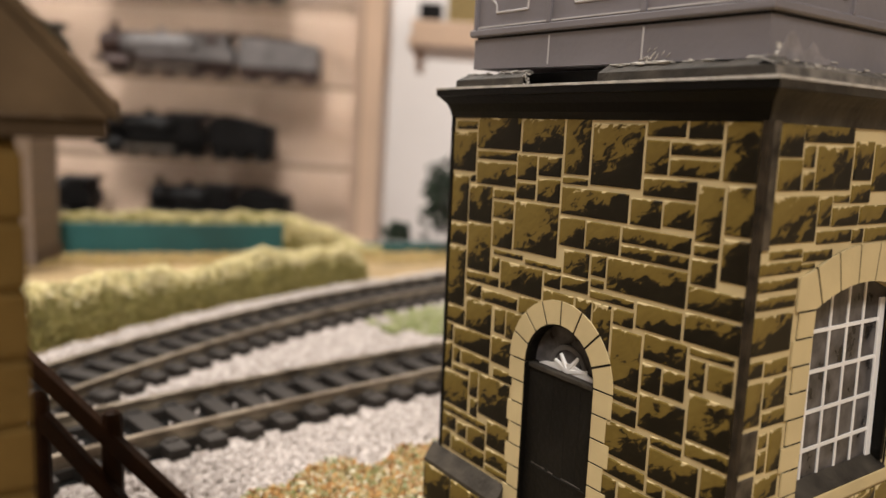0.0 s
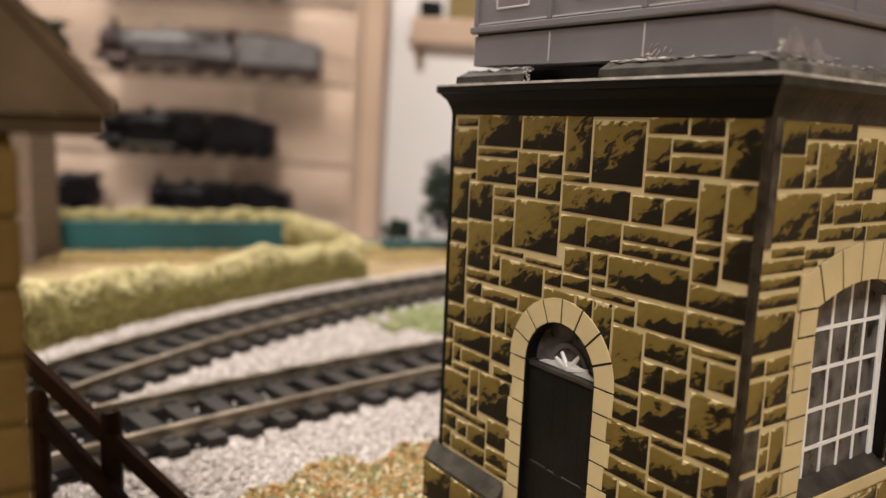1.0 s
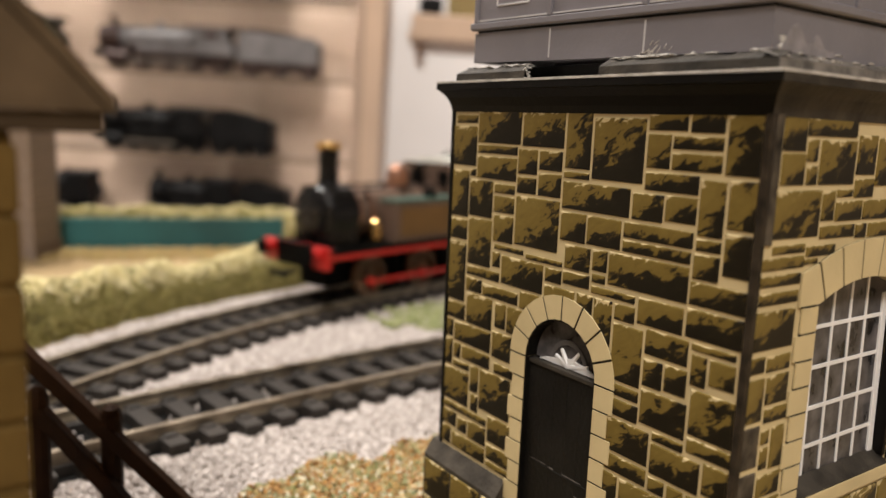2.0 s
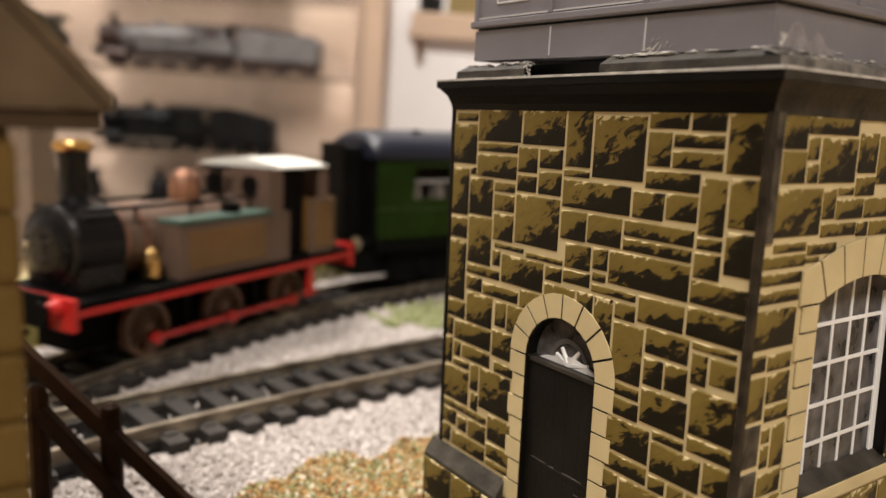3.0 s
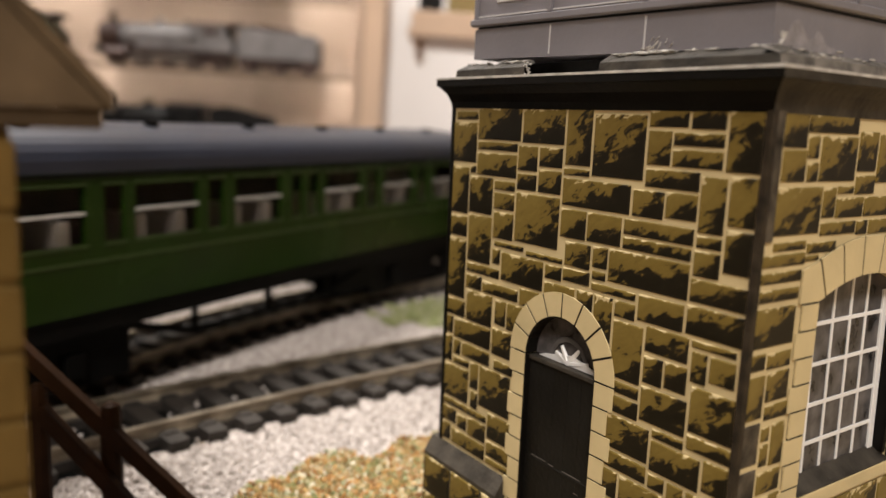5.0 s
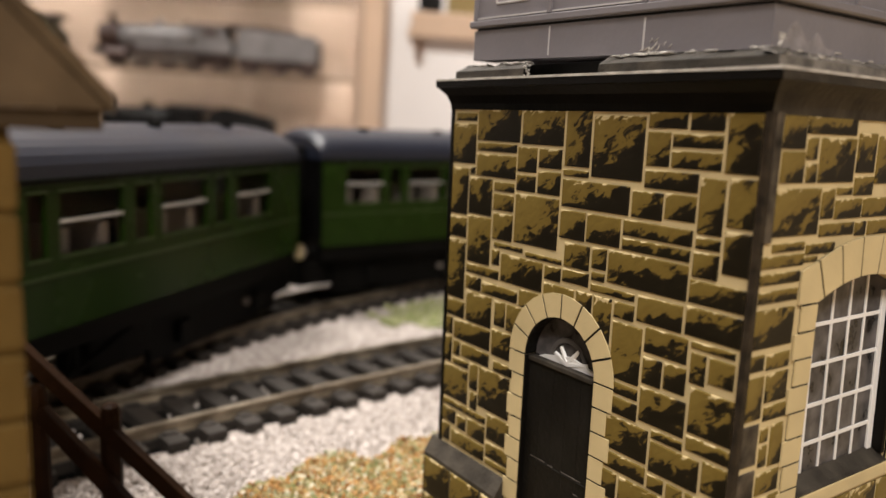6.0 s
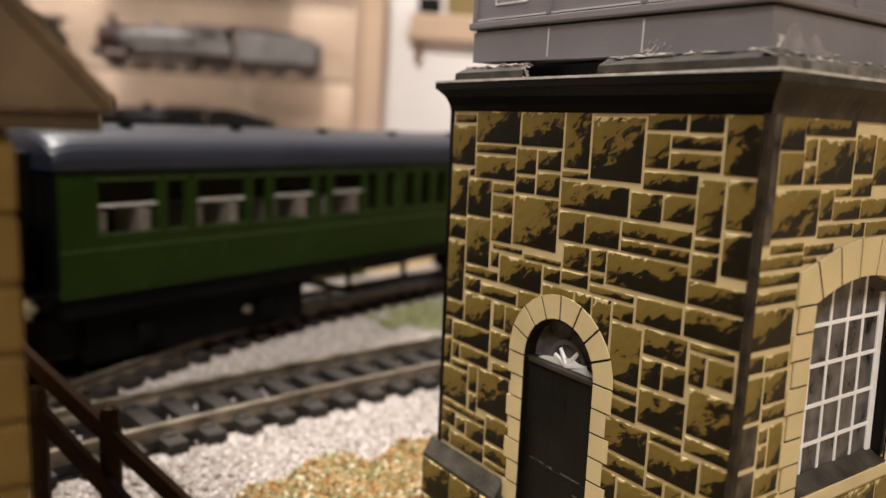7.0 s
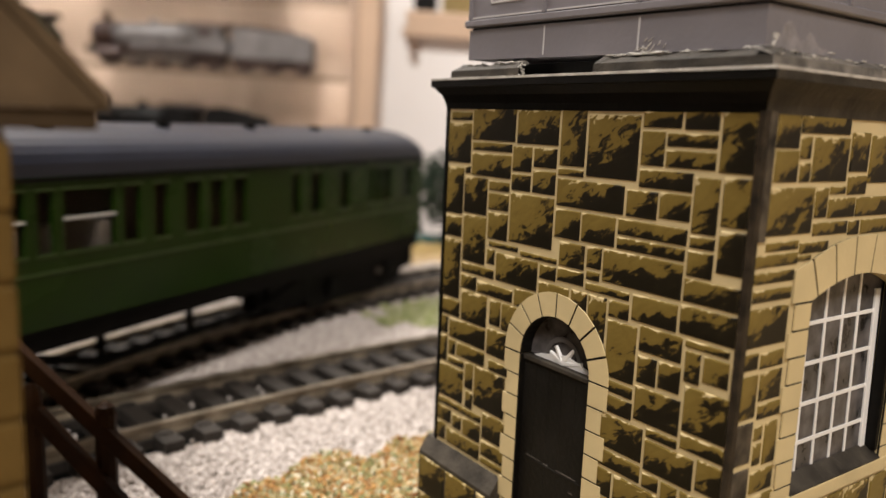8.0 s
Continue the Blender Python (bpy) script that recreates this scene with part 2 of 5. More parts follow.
def print_mat(name, axis):
    """Lithographed stone: ochre light side, near-black lower side with a ragged border, pale nicks on the upper edge."""
    m = bpy.data.materials.new(name)
    m.use_nodes = True
    nt = m.node_tree
    N, L = nt.nodes.new, nt.links.new
    b = nt.nodes["Principled BSDF"]
    b.inputs["Roughness"].default_value = 0.45
    b.inputs["Specular IOR Level"].default_value = 0.16
    tc = N("ShaderNodeTexCoord")
    sep = N("ShaderNodeSeparateXYZ")
    L(tc.outputs["Generated"], sep.inputs[0])
    info = N("ShaderNodeObjectInfo")
    shift = N("ShaderNodeVectorMath")
    shift.operation = "MULTIPLY_ADD"
    L(info.outputs["Random"], shift.inputs[0])
    shift.inputs[1].default_value = (0.7, 0.9, 0.8)
    L(tc.outputs["Object"], shift.inputs[2])
    def slanted(degrees, squeeze):
        turn = N("ShaderNodeMapping")
        turn.inputs["Rotation"].default_value = (0, radians(degrees), 0) if axis == "X" else (radians(-degrees), 0, 0)
        L(shift.outputs[0], turn.inputs["Vector"])
        thin = N("ShaderNodeMapping")
        thin.inputs["Scale"].default_value = (1.0, 1.0, squeeze)
        L(turn.outputs[0], thin.inputs["Vector"])
        return thin.outputs[0]
    big = N("ShaderNodeTexNoise")
    big.inputs["Scale"].default_value, big.inputs["Detail"].default_value, big.inputs["Roughness"].default_value = 270, 5, 0.58
    L(slanted(38, 1.5), big.inputs["Vector"])
    def math_node(op, a, c):
        n = N("ShaderNodeMath")
        n.operation = op
        for i, v in enumerate((a, c)):
            if isinstance(v, (int, float)):
                n.inputs[i].default_value = v
            else:
                L(v, n.inputs[i])
        return n.outputs[0]
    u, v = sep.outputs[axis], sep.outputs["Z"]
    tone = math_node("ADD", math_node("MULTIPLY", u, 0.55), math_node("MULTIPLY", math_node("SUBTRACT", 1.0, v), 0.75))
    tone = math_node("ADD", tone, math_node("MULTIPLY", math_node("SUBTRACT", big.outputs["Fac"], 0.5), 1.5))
    fine = N("ShaderNodeTexNoise")
    fine.inputs["Scale"].default_value, fine.inputs["Detail"].default_value, fine.inputs["Distortion"].default_value = 560, 3, 0.8
    L(slanted(30, 2.2), fine.inputs["Vector"])
    tone = math_node("ADD", tone, math_node("MULTIPLY", math_node("SUBTRACT", fine.outputs["Fac"], 0.5), 1.25))
    tone = math_node("ADD", tone, math_node("MULTIPLY", math_node("SUBTRACT", info.outputs["Random"], 0.68), 0.26))
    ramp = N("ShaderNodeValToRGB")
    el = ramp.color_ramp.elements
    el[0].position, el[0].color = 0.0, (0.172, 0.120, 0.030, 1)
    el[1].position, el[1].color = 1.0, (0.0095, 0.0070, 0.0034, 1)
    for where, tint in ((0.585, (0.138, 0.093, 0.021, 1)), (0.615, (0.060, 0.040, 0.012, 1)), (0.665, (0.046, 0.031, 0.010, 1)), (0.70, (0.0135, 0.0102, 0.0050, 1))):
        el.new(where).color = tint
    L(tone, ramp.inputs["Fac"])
    nick = math_node("ADD", v, math_node("MULTIPLY", math_node("SUBTRACT", fine.outputs["Fac"], 0.5), -0.75))
    nick = math_node("SUBTRACT", nick, math_node("MULTIPLY", u, 0.14))
    nr = N("ShaderNodeValToRGB")
    nr.color_ramp.elements[0].position, nr.color_ramp.elements[1].position = 0.93, 0.96
    L(nick, nr.inputs["Fac"])
    mix = N("ShaderNodeMix")
    mix.data_type = "RGBA"
    L(nr.outputs["Color"], mix.inputs["Factor"])
    L(ramp.outputs["Color"], mix.inputs["A"])
    mix.inputs["B"].default_value = (0.52, 0.415, 0.225, 1)
    L(mix.outputs["Result"], b.inputs["Base Color"])
    return m


M_PRINT_X = print_mat("printed_stone_door_side", "X")
M_PRINT_Y = print_mat("printed_stone_window_side", "Y")

# ---- the baseboard ----
EDGE_P, EDGE_D, EDGE_N = Vector((-328.0, -10.7, 0)), Vector((0.313, 0.950, 0)), Vector((0.950, -0.313, 0))


def along_edge(s, inward, z=0.0):
    """A point s millimetres along the back of the layout and so far inside it."""
    p = EDGE_P + EDGE_D * s + EDGE_N * inward
    return Vector((p.x, p.y, z))


bm = bmesh.new()
prism(bm, [tuple(along_edge(s, i))[:2] for s, i in ((-900, -18), (1300, -18), (1300, 1300), (-900, 1300))], "z", -30, 0)
tagged(finish("ground", bm, M_GROUND), "model railway baseboard covered in tan scatter", "ground", kind="structure")


# ---- track ----
def track(name, centre, radius, a0, a1, label):
    root = thing(name, label, "railway track")
    def at(theta, r, z):
        a = radians(theta)
        return Vector((centre[0] - r * math.cos(a), centre[1] - r * math.sin(a), z))
    prof = ((-1.1, 1.9), (1.1, 1.9), (1.1, 2.2), (0.35, 2.4), (0.35, 3.5), (0.65, 3.6), (0.65, 4.1), (-0.65, 4.1), (-0.65, 3.6), (-0.35, 3.5), (-0.35, 2.4), (-1.1, 2.2))
    n = max(8, int((a1 - a0) / 1.5))
    for side in (-8.6, 8.6):
        bm = bmesh.new()
        rings = [[bm.verts.new(at(a0 + (a1 - a0) * i / n, radius + side + u, w)) for u, w in prof] for i in range(n + 1)]
        for a, b in zip(rings, rings[1:]):
            for k in range(len(prof)):
                bm.faces.new((a[k], a[(k + 1) % len(prof)], b[(k + 1) % len(prof)], b[k]))
        part("rail", bm, M_RAIL, root)
    bm = bmesh.new()
    box(bm, -14.6, 14.6, -1.85, 1.85, -0.4, 2.35, bevel=0.15)
    for s in (-8.6, 8.6):
        box(bm, s - 2.6, s - 0.9, -1.2, 1.2, 1.9, 2.75, bevel=0.2)
        box(bm, s + 0.9, s + 2.6, -1.2, 1.2, 1.9, 2.75, bevel=0.2)
    first = part("sleeper", bm, M_SLEEPER, root)
    # black strip along the track puts the shade between sleepers into colour
    for r0, r1, z1, nm in ((-12.6, 12.6, 0.12, "gap_shade"), (-10.4, -5.9, 1.9, "web"), (5.9, 10.4, 1.9, "web")):
        wb = bmesh.new()
        rings = [[wb.verts.new(at(a0 + (a1 - a0) * i / n, radius + u, w)) for u, w in ((r0, -0.1), (r1, -0.1), (r1, z1), (r0, z1))] for i in range(n + 1)]
        for a, b in zip(rings, rings[1:]):
            for k in range(4):
                wb.faces.new((a[k], a[(k + 1) % 4], b[(k + 1) % 4], b[k]))
        part(nm, wb, M_UNDER if nm == "gap_shade" else M_SLEEPER, root)
    count = int(radians(a1 - a0) * radius / 7.2)
    for i in range(count):
        th = a0 + (a1 - a0) * (i + 0.5) / count
        ob = first if i == 0 else new("sleeper", first.data)
        ob.parent = root
        ob.matrix_basis = Matrix.Translation(at(th, radius, 0) * MM) @ pose(0, 0, 0, 0, 0, th)
    return root


track("track", (RING.x + 1.6, RING.y - 3.0), R1, -100, 140, "curved model railway track with dark plastic sleepers and dull rails")
SIDING, R_SIDING = Vector((774.0, 100.0, 0)), 886.7
track("track", (SIDING.x, SIDING.y), R_SIDING, -8, 16, "gently curved model railway siding on pale granite ballast")


# ---- ballast, scatter and hedges ----
ICO = bmesh.new()
bmesh.ops.create_icosphere(ICO, subdivisions=1, radius=1.0)
ICO_V = np.array([v.co[:] for v in ICO.verts])
ICO.verts.index_update()
ICO_F = np.array([[v.index for v in f.verts] for f in ICO.faces])
ICO.free()
rng = np.random.default_rng(7)


def grains(name, places, size, material, label, category, squash=0.8, parent=None):
    """Many small rough lumps in one object."""
    places = np.asarray(places, float)
    n = len(places)
    q = rng.normal(size=(n, 3, 3))
    q, _ = np.linalg.qr(q)
    rad = size * rng.uniform(0.6, 1.3, (n, 1, 3)) * np.array([1, 1, squash])
    shape = ICO_V[None] * rng.uniform(0.75, 1.2, (n, len(ICO_V), 1)) * rad
    co = np.einsum("nij,nvj->nvi", q, shape) + places[:, None]
    faces = (ICO_F[None] + (np.arange(n) * len(ICO_V))[:, None, None]).reshape(-1, 3)
    me = bpy.data.meshes.new(name)
    me.from_pydata((co.reshape(-1, 3) * MM).tolist(), [], faces.tolist())
    me.materials.append(material)
    ob = new(name, me)
    if parent:
        ob.parent = parent
        ob["kind"] = "stuff"
        return ob
    return tagged(ob, label, category, kind="stuff")


def off_track(p, centre, radius):
    return np.hypot(p[:, 0] - centre.x, p[:, 1] - centre.y) - radius


def ripple(p, k):
    return np.sin(p[:, 0] * k + 1.3 * np.sin(p[:, 1] * k * 0.7)) + np.sin(p[:, 1] * k * 1.3 + 0.5)


def scatter(n, x0, x1, y0, y1):
    return np.column_stack([rng.uniform(x0, x1, n), rng.uniform(y0, y1, n), np.zeros(n)])


TURF_EDGE_X = -71.0
p = scatter(150000, -235, -55, -72, 128)
d1, d2 = off_track(p, RING, R1), off_track(p, SIDING, R_SIDING)
edge = TURF_EDGE_X + 1.6 * ripple(p, 0.35) + np.clip(-12 - p[:, 1], 0, 99) * 0.28
green = ((p[:, 0] + 149) / 15) ** 2 + ((p[:, 1] - 78) / 28) ** 2 < 1 + 0.2 * ripple(p, 0.5)
bed = (d1 < 27 + 0.8 * ripple(p, 0.3)) & (p[:, 0] < edge)
on_sleepers = (np.abs(d1) < 13.2) | (np.abs(d2) < 13.2)
beside = (np.abs(d1) < 17.5) | (np.abs(d2) < 17.0)
keep = bed & ~green & (~on_sleepers | (rng.uniform(0, 1, len(p)) < 0.012))
p = p[keep]
on, low = on_sleepers[keep], beside[keep]
p[:, 2] = np.where(on, rng.uniform(0.2, 0.5, len(p)), np.where(low, rng.uniform(-0.4, 0.15, len(p)), rng.uniform(-0.2, 0.6, len(p))))
cells, quads = [], []
STEP = 3.0
for gx in np.arange(-235, -55, STEP):
    for gy in np.arange(-72, 128, STEP):
        c = np.array([[gx + STEP / 2, gy + STEP / 2, 0.0]])
        e1, e2 = off_track(c, RING, R1)[0], off_track(c, SIDING, R_SIDING)[0]
        lim = TURF_EDGE_X - 2.5 + max(0.0, -12 - gy) * 0.28
        if e1 < 25 and gx + STEP < lim and abs(e1) > 12.5 and abs(e2) > 12.5:
            k = len(cells)
            cells += [(gx * MM, gy * MM, 0.0002), ((gx + STEP) * MM, gy * MM, 0.0002), ((gx + STEP) * MM, (gy + STEP) * MM, 0.0002), (gx * MM, (gy + STEP) * MM, 0.0002)]
            quads.append((k, k + 1, k + 2, k + 3))
me = bpy.data.meshes.new("ballast_bed")
me.from_pydata(cells, [], quads)
me.materials.append(mat("glued_ballast_dust", (0.29, 0.25, 0.225), 0.9, vary=0.2, scale=900, bump=0.6, bump_scale=1800))
tagged(new("ballast_bed", me), "pale glued ballast dust under the chippings", "ballast", kind="stuff")
grains("ballast", p, 0.62, M_BALLAST, "pale grey granite ballast chippings between the tracks", "ballast")
p = scatter(5000, -170, -130, 40, 118)
keep = ((p[:, 0] + 149) / 15) ** 2 + ((p[:, 1] - 78) / 28) ** 2 < 1 + 0.2 * ripple(p, 0.5)
p = p[keep & (off_track(p, RING, R1) < -15.5) & (off_track(p, SIDING, R_SIDING) > 15.5)]
p[:, 2] = rng.uniform(0, 1.6, len(p))
grains("grass", p, 0.75, M_TURF, "light green foam turf between the tracks", "grass")
p = scatter(90000, -85, 30, -45, 45)
edge = TURF_EDGE_X + 1.6 * ripple(p, 0.35) + np.clip(-12 - p[:, 1], 0, 99) * 0.28
inside = (p[:, 0] > -47) & (p[:, 0] < 0) & (p[:, 1] > 1) & (p[:, 1] < 39)
p = p[(p[:, 0] > edge - 1.5) & ~inside & (np.hypot(p[:, 0] - EYE.x * 1000, p[:, 1] - EYE.y * 1000) > 8)]
p[:, 2] = rng.uniform(0, 1.5, len(p))
grains("scatter", p, 0.48, M_SCATTER, "orange brown and green foam scatter round the tower", "ground scatter")


def hedge(name, label, path, height, depth, steps, clumps, straw):
    """A foam bank along a path: a rough body with clumps on it, straw-coloured on top."""
    root = thing(name, label, "hedge")
    bm = bmesh.new()
    prof = [(-0.5, 0.0), (-0.46, 0.45), (-0.34, 0.86), (-0.1, 1.0), (0.15, 0.98), (0.36, 0.8), (0.48, 0.4), (0.5, 0.0)]
    rings, outer = [], []
    for i in range(steps + 1):
        f = i / steps
        q, side = path(f)
        h = height(f)
        ring = []
        for u, w in prof:
            co = q + side * (u * depth * (0.75 + 0.25 * h / 16)) + Vector((0, 0, w * h))
            co += noise.noise_vector(co * 0.11) * 2.2 * w + noise.noise_vector(co * 0.3) * 0.8 * w
            ring.append(bm.verts.new(co))
            outer.append((co.copy(), w))
        rings.append(ring)
    for a, b in zip(rings, rings[1:]):
        for k in range(len(prof) - 1):
            bm.faces.new((a[k], a[k + 1], b[k + 1], b[k]))
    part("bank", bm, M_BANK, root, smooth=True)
    low, top = [], []
    for i in range(clumps):
        k = rng.integers(0, len(outer) - len(prof) - 1)
        if (k % len(prof)) == len(prof) - 1:
            continue
        a, w1 = outer[k]
        b, w2 = outer[k + len(prof)]
        c, w3 = outer[k + 1]
        s, t = rng.uniform(0, 1, 2)
        co = a + (b - a) * s + (c - a) * t
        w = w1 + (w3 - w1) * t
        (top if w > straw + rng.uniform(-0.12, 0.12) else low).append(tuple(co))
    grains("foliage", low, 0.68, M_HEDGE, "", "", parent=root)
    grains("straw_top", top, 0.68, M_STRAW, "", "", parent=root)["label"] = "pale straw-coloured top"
    return root


def ring_path(t0, t1, r):
    def at(f):
        th = t0 + (t1 - t0) * f
        a = radians(th)
        return on_ring(th, r), Vector((math.cos(a), math.sin(a), 0))
    return at


def edge_path(s0, s1, inward):
    def at(f):
        return along_edge(s0 + (s1 - s0) * f, inward), EDGE_N
    return at


def hedge_height(f):
    return float(np.interp(f, (0.0, 0.51, 0.61, 0.69, 0.78, 0.83, 0.90, 0.96, 1.0), (17.0, 16.0, 14.2, 12.6, 12.4, 13.8, 14.2, 13.0, 9.0))) + 0.4 * math.sin(f * 40)


hedge("hedge", "yellow-green foam hedge along the outside of the curved track", ring_path(52, 12.6, 407.5), hedge_height, 14, 90, 14000, 0.70)
hedge("bank", "pale green sloping foam bank at the end of the teal board", edge_path(96, 142, 8), lambda f: 17.0 * (1 - f) ** 0.85 + 1.0, 15, 26, 2200, 0.45)
hedge("hedge", "straw-coloured foam strip on top of the teal board", edge_path(-120, 104, 3), lambda f: 17.5, 8, 60, 3200, 0.55)


def backboard(s0, s1, h, label):
    bm = bmesh.new()
    a, b = along_edge(s0, 8), along_edge(s1, 8)
    c, d = along_edge(s1, 10.5), along_edge(s0, 10.5)
    prism(bm, [tuple(v)[:2] for v in (a, b, c, d)], "z", 0, h)
    return tagged(finish("backboard", bm, M_TEAL), label, "board", kind="structure")


backboard(-140, 101, 13.2, "long teal-painted upright board behind the hedge")
backboard(130, 420, 4.6, "low teal-painted upright board at the layout's back edge")
p = np.array([tuple(along_edge(rng.uniform(-140, 300), rng.uniform(11, 40), rng.uniform(0, 1.0))) for _ in range(5000)])
p = p[off_track(p, RING, R1) > 45]
grains("grass", p, 0.8, island_mat("tan_scatter", [(0.33, 0.235, 0.105), (0.41, 0.305, 0.145), (0.30, 0.20, 0.075), (0.27, 0.23, 0.08)], 0.9), "tan dry grass scatter in front of the teal boards", "dry grass")


# ---- the water tower ----
TW, TD, TH = 46.8, 40.0, 60.5
DOOR = (-29.3, -17.75, 31.1)           # jambs and springing of the door arch
WIN = (10.45, 28.5, 42.8, 23.9)        # jambs, springing and sill of the window
tower = thing("water_tower", "model water tower with printed stone walls and chipped grey tank", "water tower")


def arch_height(u, u0, u1, spring, rise):
    """Height of an arch (part of a circle) over u0..u1."""
    half, mid = (u1 - u0) / 2, (u0 + u1) / 2
    r = (half * half + rise * rise) / (2 * rise)
    return spring + math.sqrt(max(0.0, r * r - (u - mid) ** 2)) - (r - rise)


def wall_strip(bm, axis, a, b, u0, u1, z0, z1):
    if axis == "x":
        box(bm, u0, u1, a, b, z0, z1)
    else:
        box(bm, a, b, u0, u1, z0, z1)


def arched_wall(axis, lo, hi, a, b, o0, o1, spring, rise, sill, top):
    bm = bmesh.new()
    n = 24
    curve = [(o0 + (o1 - o0) * i / n, arch_height(o0 + (o1 - o0) * i / n, o0, o1, spring, rise)) for i in range(n + 1)]
    way = "y" if axis == "x" else "x"
    if sill > 0:
        mid = (o0 + o1) / 2
        prism(bm, [(lo, 0), (mid, 0), (mid, sill), (o0, sill)] + curve[:n // 2 + 1] + [(mid, top), (lo, top)], way, a, b)
        prism(bm, [(mid, top)] + curve[n // 2:] + [(o1, sill), (mid, sill), (mid, 0), (hi, 0), (hi, top)], way, a, b)
    else:
        prism(bm, [(lo, 0), (o0, 0)] + curve + [(o1, 0), (hi, 0), (hi, top), (lo, top)], way, a, b)
    return bm


T = 1.6
front = part("wall", arched_wall("x", -TW, 0, 0, T, DOOR[0], DOOR[1], DOOR[2], 5.77, 0, TH), M_BUFF, tower)
side = part("wall", arched_wall("y", T, TD, -T, 0, WIN[0], WIN[1], WIN[2], 2.05, WIN[3] - 1.0, TH), M_BUFF, tower)
back = part("wall", boxes((-TW, -T, TD - T, TD, 0, TH)), M_BUFF, tower)
far = part("wall", boxes((-TW, -TW + T, T, TD - T, 0, TH)), M_BUFF, tower)
part("interior", boxes((-TW + T + 0.2, -T - 3.2, T + 2.2, TD - T - 0.2, 0.2, TH - 0.5)), M_BLACK, tower)

